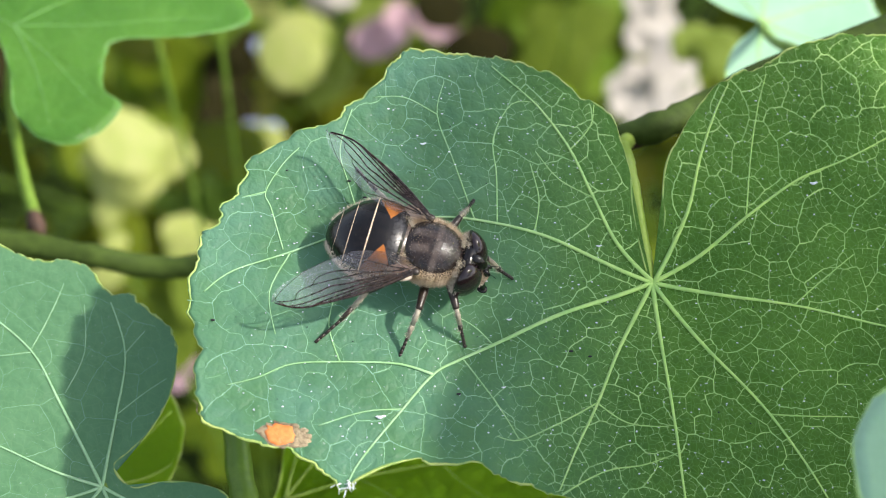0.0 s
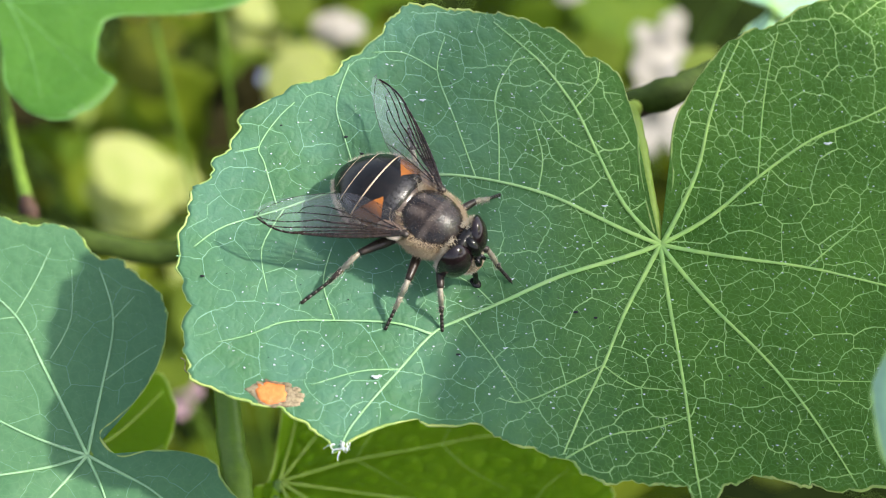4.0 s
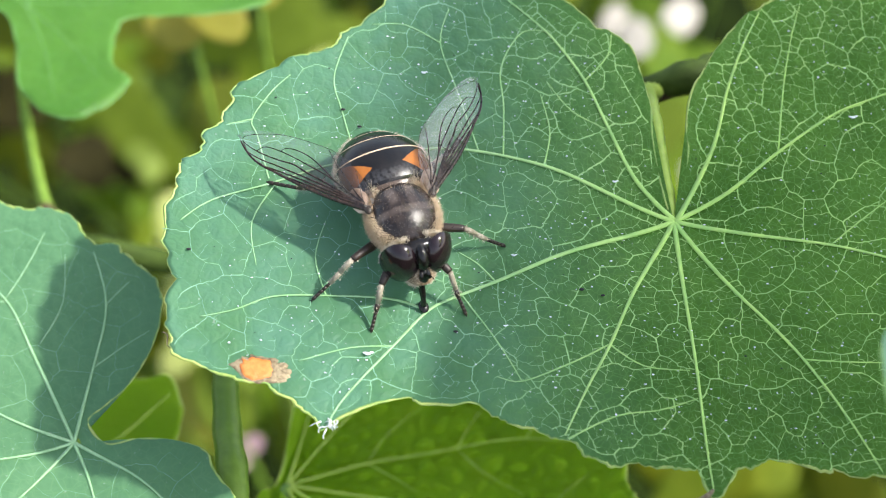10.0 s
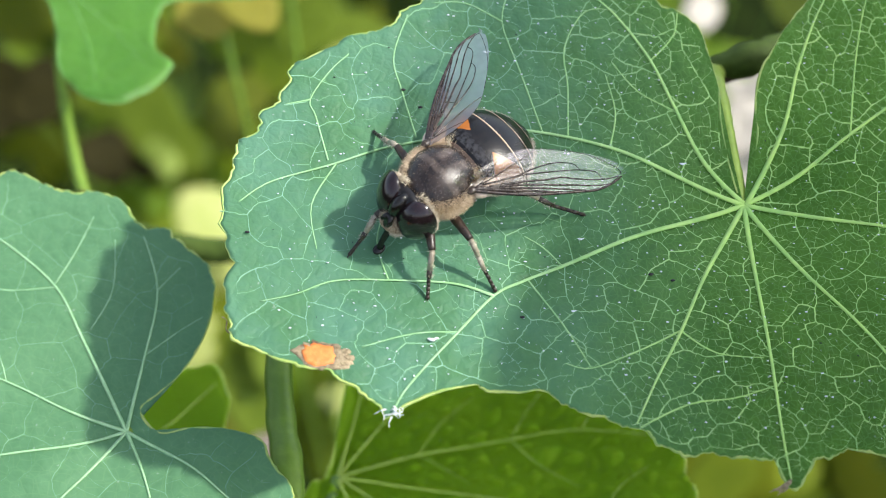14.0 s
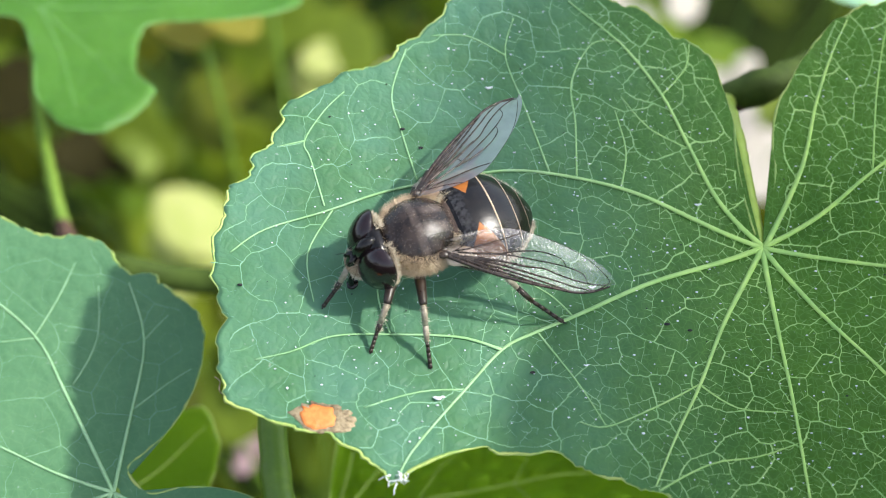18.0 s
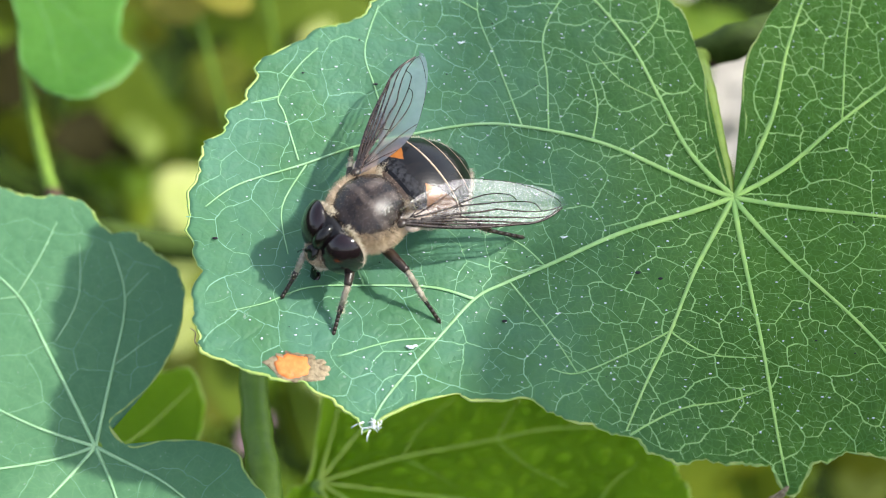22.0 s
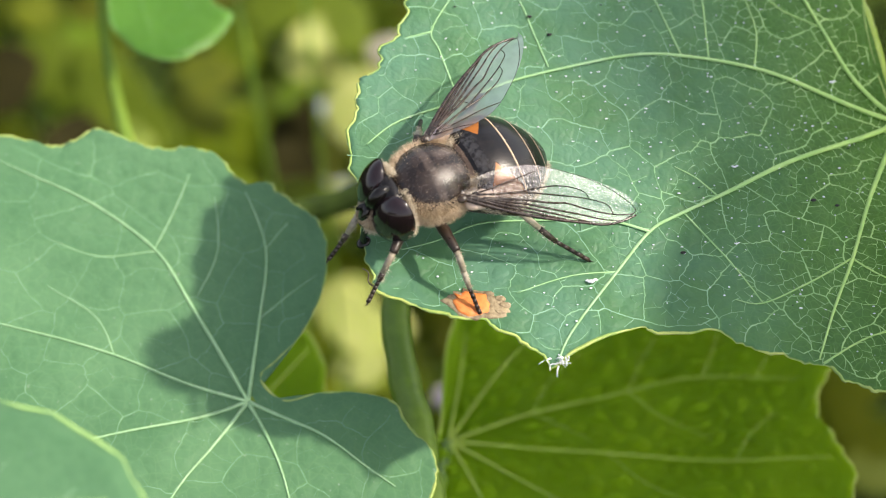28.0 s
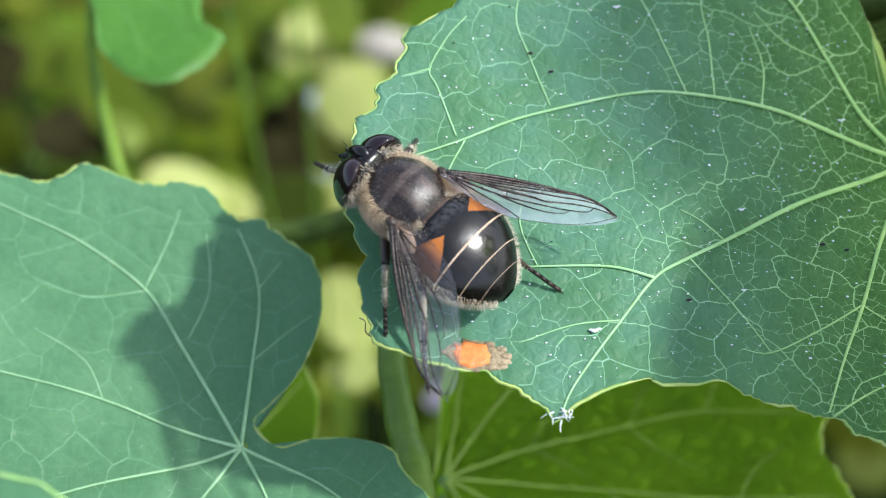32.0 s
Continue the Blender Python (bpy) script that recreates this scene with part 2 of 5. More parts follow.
LEAF_OLIVE = leaf_material("leaf_olive_green", (0.085, 0.13, 0.010), (0.14, 0.20, 0.018), (0.3, 0.38, 0.06), 0.55, (0.36, 0.45, 0.03), 0.4, net=0.2, spec=0.12)
LEAF_MAUVE = leaf_material("leaf_dry_mauve", (0.22, 0.20, 0.24), (0.34, 0.32, 0.36), (0.4, 0.36, 0.4), 0.6, (0.4, 0.36, 0.4), 0.3, net=0.2)
# near-black blades put in for the dark gaps between far leaves
LEAF_GAP = leaf_material("leaf_dark_gap", (0.014, 0.013, 0.003), (0.030, 0.027, 0.006), (0.05, 0.045, 0.015), 0.7, (0.07, 0.06, 0.01), 0.2, net=0.2, spec=0.08)
PETAL_BLUE = leaf_material("petal_pale_blue", (0.42, 0.50, 0.72), (0.55, 0.62, 0.82), (0.6, 0.66, 0.85), 0.6, (0.5, 0.55, 0.8), 0.35, net=0.2)
PETAL_PINK = leaf_material("petal_pink", (0.5, 0.33, 0.36), (0.62, 0.45, 0.47), (0.7, 0.4, 0.45), 0.6, (0.8, 0.5, 0.55), 0.35, net=0.2)
VEIN_MAT = plain_material("vein_pale_green", (0.31, 0.53, 0.15), (0.40, 0.62, 0.21), 0.45, 3.0)
VEIN_FINE = plain_material("veinlet_pale_green", (0.26, 0.48, 0.25), (0.34, 0.57, 0.32), 0.45, 3.0)
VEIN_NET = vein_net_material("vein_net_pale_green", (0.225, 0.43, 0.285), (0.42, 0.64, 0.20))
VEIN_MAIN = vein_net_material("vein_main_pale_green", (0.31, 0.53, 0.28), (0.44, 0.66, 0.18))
VEIN_YOUNG = plain_material("vein_light_green", (0.13, 0.32, 0.07), (0.17, 0.38, 0.09), 0.45, 3.0)
VEIN_SIDE = plain_material("vein_net_blue_green", (0.16, 0.35, 0.17), (0.22, 0.42, 0.22), 0.5, 1.2)
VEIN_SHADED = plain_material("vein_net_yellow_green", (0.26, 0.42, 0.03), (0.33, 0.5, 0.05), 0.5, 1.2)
VEIN_LEFT = plain_material("vein_pale_blue_green", (0.25, 0.46, 0.22), (0.33, 0.55, 0.29), 0.45, 3.0)
VEIN_LOW = plain_material("vein_yellow_green", (0.44, 0.58, 0.07), (0.54, 0.68, 0.11), 0.5, 3.0)
MARGIN = plain_material("leaf_margin_yellow", (0.38, 0.46, 0.12), (0.22, 0.36, 0.08), 0.5, 1.2)
STEM = plain_material("stem_green_brown", (0.035, 0.06, 0.010), (0.07, 0.11, 0.02), 0.6, 0.5, 0.1, 0.15)
STEM_GREEN = plain_material("stem_light_green", (0.13, 0.24, 0.025), (0.2, 0.33, 0.04), 0.45, 0.6, 0.06)
STALK = plain_material("stalk_yellow_green", (0.26, 0.40, 0.05), (0.36, 0.5, 0.08), 0.4, 0.8, 0.05)
KNOT = plain_material("stem_scar_brown", (0.03, 0.015, 0.01), (0.10, 0.05, 0.03), 0.7, 2.0, 0.1)
# ground in a near-black green tone
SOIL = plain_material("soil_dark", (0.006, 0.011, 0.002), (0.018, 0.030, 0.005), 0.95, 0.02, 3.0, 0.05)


# ---- mesh helpers ----
def part(name, bm, material, parent, label="", kind="", smooth=True):
    me = bpy.data.meshes.new(name)
    bm.normal_update()
    bm.to_mesh(me)
    bm.free()
    return shared(name, me, material, parent, label, kind, smooth)


def shared(name, me, material, parent, label="", kind="", smooth=True):
    if not me.materials:
        me.materials.append(material)
    if smooth:
        me.polygons.foreach_set("use_smooth", [True] * len(me.polygons))
    ob = new(name, me)
    ob.parent = parent
    return tagged(ob, label, kind=kind)


def thing(name, x, y, z, label, category, group=""):
    ob = new(name)
    ob.empty_display_size = 0.005
    ob.matrix_basis = pose(x * MM, y * MM, z * MM)
    return tagged(ob, label, category, group)


def smooth_line(points, n, closed=False):
    """A rounded line (Catmull-Rom) through points given in millimetres, n steps for each stretch."""
    p = np.array(points, float)
    k = len(p)
    out = []
    for i in range(k if closed else k - 1):
        if closed:
            a, b, c, d = p[(i - 1) % k], p[i], p[(i + 1) % k], p[(i + 2) % k]
        else:
            a, b, c, d = p[max(i - 1, 0)], p[i], p[i + 1], p[min(i + 2, k - 1)]
        for s in range(n):
            u = s / n
            out.append(0.5 * (2 * b + (c - a) * u + (2 * a - 5 * b + 4 * c - d) * u * u + (3 * b - a - 3 * c + d) * u ** 3))
    if not closed:
        out.append(p[-1])
    return np.array(out)


def tube(bm, line, radii, sides=6, flat=1.0, up=(0, 0, 1)):
    """A tapered tube along a line (millimetres) with closed ends; flat squeezes it along up."""
    line = np.asarray(line, float)
    n = len(line)
    radii = np.interp(np.linspace(0, 1, n), np.linspace(0, 1, len(radii)), radii)
    rings = []
    up = np.array(up, float)
    for i in range(n):
        d = line[min(i + 1, n - 1)] - line[max(i - 1, 0)]
        d /= np.linalg.norm(d) + 1e-9
        s = np.cross(d, up)
        if np.linalg.norm(s) < 1e-3:
            s = np.cross(d, (1, 0.2, 0))
        s /= np.linalg.norm(s)
        u = np.cross(s, d)
        ring = []
        for k in range(sides):
            a = 2 * math.pi * k / sides
            ring.append(bm.verts.new(tuple((line[i] + radii[i] * (math.cos(a) * s + math.sin(a) * flat * u)) * MM)))
        rings.append(ring)
    for a, b in zip(rings, rings[1:]):
        for k in range(sides):
            bm.faces.new((a[k], a[(k + 1) % sides], b[(k + 1) % sides], b[k]))
    bm.faces.new(rings[0][::-1])
    bm.faces.new(rings[-1])
    return bm


def blade(outline, height, rings=14, thick=0.22, seed=1, wave=0.12, steps=5, crenate=0.18, relief=None, ragged=0.0):
    """A leaf blade about its own origin: rings from the stalk to the rim, top and underside. outline: rim points; height(x, y): the surface."""
    rim = smooth_line(outline, steps, True)
    rng = np.random.RandomState(seed)
    ph = rng.rand(4) * 6.28
    n = len(rim)
    arc = np.cumsum(np.r_[0, np.linalg.norm(np.diff(rim, axis=0), axis=1)])
    w = crenate * (np.abs(np.sin(arc * 0.9 + ph[0])) - 0.6 + 0.5 * np.sin(arc * 0.37 + ph[1]) + 0.35 * np.sin(arc * 3.1 + ph[2]))
    for k in range(6 if ragged else 0):
        w = w + ragged * (0.9 - 0.1 * k) * np.sin(arc * (3.7 + 2.3 * k) + rng.rand() * 6.28 + 1.5 * np.sin(arc * (0.5 + 0.17 * k)))
    r = np.linalg.norm(rim, axis=1)
    rim = rim * (1 + w / np.maximum(r, 3.0) * np.clip((r - 5) / 8, 0, 1))[:, None]
    bm = bmesh.new()
    top, low = [], []
    for k in range(rings + 1):
        f = (k / rings) ** 0.85 if k else 0.0
        row_t, row_l = [], []
        for x, y in (rim * f if k else rim[:1] * 0):
            z = height(x, y) + wave * f * (math.sin(x * 0.55 + ph[0]) * math.sin(y * 0.6 + ph[1]) + 0.4 * math.sin(x * 1.5 + y * 1.1 + ph[2]))
            e = thick * (1 - 0.6 * f ** 8)
            row_t.append(bm.verts.new((x * MM, y * MM, (z + (relief(x, y) if relief else 0.0)) * MM)))
            row_l.append(bm.verts.new((x * MM, y * MM, (z - e) * MM)))
        top.append(row_t), low.append(row_l)
    for i in range(n):
        j = (i + 1) % n
        bm.faces.new((top[0][0], top[1][i], top[1][j]))
        bm.faces.new((low[0][0], low[1][j], low[1][i]))
        for k in range(1, rings):
            bm.faces.new((top[k][i], top[k + 1][i], top[k + 1][j], top[k][j]))
            bm.faces.new((low[k][i], low[k][j], low[k + 1][j], low[k + 1][i]))
        bm.faces.new((top[rings][i], low[rings][i], low[rings][j], top[rings][j]))
    zr = np.array([v.co.z / MM for v in top[rings]])
    return bm, np.c_[rim, zr]


def on(height, pts, n=5, lift=0.0):
    line = smooth_line(pts, n)
    return np.array([(x, y, height(x, y) + lift) for x, y in line])


def inside(rim, p):
    """Which of the points p lie within the outline rim."""
    x, y = p[:, 0], p[:, 1]
    hit = np.zeros(len(p), bool)
    for (x0, y0), (x1, y1) in zip(rim, np.roll(rim, -1, axis=0)):
        cross = (y0 > y) != (y1 > y)
        hit ^= cross & (x < (x1 - x0) * (y - y0) / (y1 - y0 + 1e-12) + x0)
    return hit


def strewn(lo, hi, gap, rng, near=()):
    """Points spread evenly at random, none closer than gap to another."""
    grid, out = {}, []
    for k, p in enumerate((*near, *rng.uniform(lo, hi, (int(12 * np.prod(hi - lo) / gap ** 2), 2)))):
        i, j = int(p[0] // gap), int(p[1] // gap)
        d = gap * (0.6 if k < len(near) else 0.8)
        if all((p[0] - q[0]) ** 2 + (p[1] - q[1]) ** 2 > d * d for a in (-1, 0, 1) for b in (-1, 0, 1) for q in grid.get((i + a, j + b), ())):
            grid.setdefault((i, j), []).append(p)
            out.append(p)
    return np.array(out)


def nearest(p, q):
    return np.concatenate([((c[:, None] - q[None]) ** 2).sum(2).argmin(1) for c in np.array_split(p, len(p) // 400 + 1)])


def areoles(rim, lines, gaps, seed):
    """The net between the given lines: cells of the last gap's width, grouped into ever larger ones. The walls (pairs of points) of each size."""
    rng = np.random.RandomState(seed)
    gap, pairs = gaps[-1], []
    for line in lines:
        arc = np.r_[0, np.cumsum(np.linalg.norm(np.diff(line, axis=0), axis=1))]
        for s in np.arange(gap * 0.5, arc[-1], gap * 0.85):
            p = np.array([np.interp(s, arc, line[:, k]) for k in (0, 1)])
            q = np.array([np.interp(min(s + 0.05, arc[-1]), arc, line[:, k]) - np.interp(max(s - 0.05, 0), arc, line[:, k]) for k in (0, 1)])
            n = np.array((-q[1], q[0])) / (np.linalg.norm(q) + 1e-9) * gap * 0.4
            pairs += [p + n, p - n]
    lo, hi = rim.min(0) - gap, rim.max(0) + gap
    pts = strewn(lo, hi, gap, rng, pairs)
    pts = pts[inside(rim * 1.04, pts)]
    verts, _, faces, *_ = delaunay_2d_cdt([Vector(p) for p in pts], [], [], 0, 1e-6)
    v = np.array([tuple(q) for q in verts])
    f = np.array([t for t in faces if len(t) == 3])
    a, b, c = v[f[:, 0]], v[f[:, 1]], v[f[:, 2]]
    # the corner of three cells lies between the middle of their triangle and its circle's centre
    d = 2 * (a[:, 0] * (b[:, 1] - c[:, 1]) + b[:, 0] * (c[:, 1] - a[:, 1]) + c[:, 0] * (a[:, 1] - b[:, 1]))
    sa, sb, sc = (a ** 2).sum(1), (b ** 2).sum(1), (c ** 2).sum(1)
    mid = np.c_[sa * (b[:, 1] - c[:, 1]) + sb * (c[:, 1] - a[:, 1]) + sc * (a[:, 1] - b[:, 1]), sa * (c[:, 0] - b[:, 0]) + sb * (a[:, 0] - c[:, 0]) + sc * (b[:, 0] - a[:, 0])] / d[:, None]
    mid = 0.55 * mid + 0.45 * (a + b + c) / 3
    ok = inside(rim, mid)
    own = [np.arange(len(v))]
    centres = v
    for g in gaps[-2::-1]:
        new_centres = strewn(lo, hi, g, rng)
        group = nearest(centres, new_centres)
        own.append(group[own[-1]])
        centres = new_centres
    seen, walls = {}, [[] for _ in gaps]
    for k, t in enumerate(f):
        for i in range(3):
            e = (min(t[i], t[i - 1]), max(t[i], t[i - 1]))
            if e not in seen:
                seen[e] = k
                continue
            j = seen[e]
            if ok[k] and ok[j] and np.linalg.norm(mid[k] - mid[j]) < 2.2 * gap:
                size = max(n for n in range(len(gaps)) if own[n][e[0]] != own[n][e[1]])
                walls[len(gaps) - 1 - size].append((k, j))
    # larger veins run smoother than the cells that they part
    for level in range(len(gaps) - 1):
        for _ in range(3):
            ends = {}
            for n in range(level + 1):
                for k, j in walls[n]:
                    ends.setdefault(k, []).append(j), ends.setdefault(j, []).append(k)
            old = mid.copy()
            for k, w in ends.items():
                if len(w) == 2:
                    mid[k] = 0.4 * old[k] + 0.3 * (old[w[0]] + old[w[1]])
    return [[(mid[k], mid[j]) for k, j in w] for w in walls]


def ridges(name, walls, height, width, lift, material, parent, seed, slim=None, sag=0.09):
    """Fine raised veinlets along pairs of points, each bent a little."""
    rng = np.random.RandomState(seed)
    verts, faces = [], []
    for p, q in walls:
        d = q - p
        ln = np.linalg.norm(d)
        n = np.array((-d[1], d[0])) / ln
        k0, wd = len(verts), width * rng.uniform(0.7, 1.25) * (slim(p) if slim else 1.0)
        for u, off in ((0.0, 0.0), (0.5, rng.normal(0, sag) * ln), (1.0, 0.0)):
            c = p + d * u + n * off
            z = height(c[0], c[1])
            for side, up in ((-1, -0.03), (0, lift), (1, -0.03)):
                verts.append(((c[0] + n[0] * wd * side) * MM, (c[1] + n[1] * wd * side) * MM, (z + up) * MM))
        for r in (0, 3):
            for m in (0, 1):
                faces.append((k0 + r + m, k0 + r + m + 1, k0 + r + m + 4, k0 + r + m + 3))
    me = bpy.data.meshes.new(name)
    me.from_pydata(verts, [], faces)
    return shared(name, me, material, parent, kind="stuff")


def quilt(rim, walls, depth, reach):
    """The swelling of the tissue between the veins: a function of x, y in millimetres, 0 at a vein."""
    h = 0.1
    lo = rim.min(0) - 1
    w, t = (np.ceil((rim.max(0) - lo + 1) / h)).astype(int)
    far = np.full((w, t), 9.0)
    for p, q in walls:
        m = max(2, int(np.linalg.norm(q - p) / h * 1.5))
        u = np.linspace(0, 1, m)[:, None]
        i = ((p + (q - p) * u - lo) / h).astype(int).clip(0, (w - 1, t - 1))
        far[i[:, 0], i[:, 1]] = 0
    for _ in range(14):
        for ax in (0, 1):
            for sh in (1, -1):
                far = np.minimum(far, np.roll(far, sh, ax) + h)
        for sx, sy in ((1, 1), (1, -1), (-1, 1), (-1, -1)):
            far = np.minimum(far, np.roll(np.roll(far, sx, 0), sy, 1) + h * 1.414)
    rise = depth * (1 - np.exp(-(far / reach) ** 2)) - depth * 0.5

    def at(x, y):
        i, j = (x - lo[0]) / h, (y - lo[1]) / h
        i0, j0 = min(max(int(i), 0), w - 2), min(max(int(j), 0), t - 2)
        a, b = min(max(i - i0, 0), 1), min(max(j - j0, 0), 1)
        return float((rise[i0, j0] * (1 - b) + rise[i0, j0 + 1] * b) * (1 - a) + (rise[i0 + 1, j0] * (1 - b) + rise[i0 + 1, j0 + 1] * b) * a)
    return at


def leaf(parent, name, x, y, z, outline, height, material, vein_material, veins, label, width=0.2, seed=1, tilt=(0, 0, 0), margin=None, side=(), net=(), net_material=None, swell=0.1, slim=None, **shape):
    """A leaf as a part of its plant: the blade, each main vein, the net of side veins and the rim as sub-parts."""
    flat, wave = height, shape.pop("wave", 0.12)

    def height(x, y):
        return flat(x, y) + wave * math.sin(x * 0.55 + seed) * math.sin(y * 0.6 + 2 * seed)
    levels, relief = [], None
    if net:
        edge = smooth_line(outline, 4, True)
        lines = [smooth_line(v, 8) for v in (*veins, *side)]
        walls = [(a, b) for line in lines for a, b in zip(line, line[1:])]
        rng = np.random.RandomState(seed)
        for (gap, wide, keep), made in zip(net, areoles(edge, lines, [g for g, _, _ in net], seed)):
            levels.append(([e for e in made if not keep or rng.rand() < keep(e[0])], wide))
        relief = quilt(edge, walls + [e for w, _ in levels[:2] for e in w], swell, net[1][0] * 0.32)
    bm, rim = blade(outline, height, seed=seed, wave=0.0, relief=relief, **shape)
    ob = part(name, bm, material, parent, label)
    ob.matrix_basis = pose(x * MM, y * MM, z * MM, *tilt)
    for v in veins:
        vb = bmesh.new()
        line = on(height, v, 6, 0.02)
        root_w = width * (0.6 if np.hypot(*v[0]) > 1.0 else 1.0)
        tube(vb, line, (root_w, root_w * 0.6, root_w * 0.46, root_w * 0.25), 6, 0.7)
        part("vein", vb, vein_material, ob)
    for k, (made, wide) in enumerate(levels):
        ridges("vein_net", made, lambda a, b: height(a, b) - swell * 0.5, wide, wide * 0.6 + (0.0 if k < 2 else 0.04), net_material, ob, seed + 50 + k, slim)
    if side:
        vb = bmesh.new()
        for v in side:
            tube(vb, on(height, v, 5, -0.025), (width * 0.34, width * 0.26, width * 0.18), 5, 0.7)
        part("side_venation", vb, VEIN_FINE if vein_material is VEIN_MAT else vein_material, ob, kind="stuff")
    if margin:
        vb = bmesh.new()
        rough = np.random.RandomState(seed)
        tube(vb, np.vstack([rim, rim[:1]]) - np.array((0, 0, 0.05)), rough.uniform(0.04, 0.115, 220), 5, 0.9)
        part("leaf_margin", vb, margin, ob, "pale yellow-green thin rim")
    return ob


def branches(veins, seed, gap, reach, spread=52):
    """Side veins that leave each main vein to both sides and bend towards its tip."""
    rng = np.random.RandomState(seed)
    out = []
    for v in veins:
        line = smooth_line(v, 8)
        arc = np.r_[0, np.cumsum(np.linalg.norm(np.diff(line, axis=0), axis=1))]
        s, flip = gap * 1.3, 1
        while s < arc[-1] - 0.5:
            p = np.array([np.interp(s, arc, line[:, 0]), np.interp(s, arc, line[:, 1])])
            q = np.array([np.interp(s + 0.4, arc, line[:, 0]), np.interp(s + 0.4, arc, line[:, 1])])
            a = math.atan2(*(q - p)[::-1]) + flip * radians(spread + rng.uniform(-10, 10))
            ln = reach * min(1.0, 0.35 + s / arc[-1]) * rng.uniform(0.7, 1.15)
            pts = [p]
            for k in range(4):
                a -= flip * radians(rng.uniform(-2, 13))
                pts.append(pts[-1] + ln / 4 * np.array((math.cos(a), math.sin(a))))
            out.append(pts)
            flip = -flip
            s += gap * rng.uniform(0.4, 0.75)
    return out


# ---- ground ----
bm = bmesh.new()
for ring, (r, amp) in enumerate(((0.0, 0), (0.25, 0.006), (0.6, 0.012), (1.6, 0.02), (6, 0.05), (400, 0.0))):
    for k in range(1 if ring == 0 else 32):
        a = 2 * math.pi * k / 32
        bm.verts.new((r * math.cos(a), 0.12 + r * math.sin(a), -0.70 + amp * math.sin(a * 5 + ring * 2)))
bm.verts.ensure_lookup_table()
for k in range(32):
    j = (k + 1) % 32
    bm.faces.new((bm.verts[0], bm.verts[1 + k], bm.verts[1 + j]))
    for ring in range(4):
        o = 1 + 32 * ring
        bm.faces.new((bm.verts[o + k], bm.verts[o + 32 + k], bm.verts[o + 32 + j], bm.verts[o + j]))
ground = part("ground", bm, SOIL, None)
tagged(ground, "very dark green soil under the plants", "ground", kind="structure")

# ---- the climbing plant ----
plant = thing("climbing_plant", 0, 60, -700, "green climbing plant with broad lobed leaves on thin stems", "plant")
UP = np.array((0, -60, 700.0))


def stem(pts, radii, material=STEM, name="stem", label="", n=8, sides=10):
    b = bmesh.new()
    line = smooth_line(np.array(pts) + UP, n)
    rng = np.random.RandomState(len(line))
    tube(b, line, np.interp(np.linspace(0, 1, len(line)), np.linspace(0, 1, len(radii)), radii) * (1 + 0.06 * rng.randn(len(line))), sides)
    return part(name, b, material, plant, label)


def main_surface(x, y):
    return 1.3445 - .05655 * x + .23925 * y + .00128 * x * x + .00036 * x * y + .00522 * y * y - 1.2 * math.exp(-(x * x + y * y) / 30) + 0.08 * math.sin(x * 0.55 + 1) * math.sin(y * 0.6 + 2)


# the large leaf on which the fly walks: rim as angle and distance from the stalk
ANG = (112, 104, 101, 102, 103, 106.7, 112, 115.4, 120, 126.8, 131.5, 136.5, 140.4, 143.4, 145.9, 152.5, 156.9, 161, 166.5, 169, 172.7, 174.7, 177.5, 179.2, 182.6, 187.2, 192.3, 197.8, 201.3, 203.4, 205.7, 209, 211.8, 214.6, 217.5, 217.6)
RAD = (0.9, 5.1, 7.3, 9.7, 11.4, 12.3, 13.7, 15.3, 16.8, 18.8, 19.8, 21.7, 22.8, 23.1, 22.8, 23.8, 24.4, 26.3, 28.3, 28.9, 28.9, 29.9, 30.2, 31.2, 31.5, 32.2, 31.8, 32.4, 32.6, 32.0, 30.8, 28.8, 27.8, 27.3, 27.2, 25.4)
ANG += (219.2, 223, 228.2, 235, 240.5, 246.3, 249.8, 254.2, 259.3, 265.6, 271.1, 272.4, 274.1, 276.5, 279.2, 283.3, 288.6, 293, 297.9, 305.5, 318, 330, 345, 0, 15, 28, 38, 44.7, 49.6, 54, 58.6, 61.1, 66.2, 71.6, 76.8, 81.1, 81, 77, 62)
RAD += (22.3, 20.9, 18.9, 18.5, 18.1, 17.7, 18.2, 18.2, 17.8, 17.4, 17.5, 18.5, 19.3, 18.5, 17.6, 17.4, 17.8, 18.7, 19.8, 21.1, 24, 27, 29, 30, 30, 28.5, 27, 25.1, 23.1, 21.2, 19, 17.3, 16.1, 13.7, 10.4, 8.2, 6, 4.6, 0.9)
RIM = [(r * math.cos(radians(a)), r * math.sin(radians(a))) for a, r in zip(ANG, RAD)]
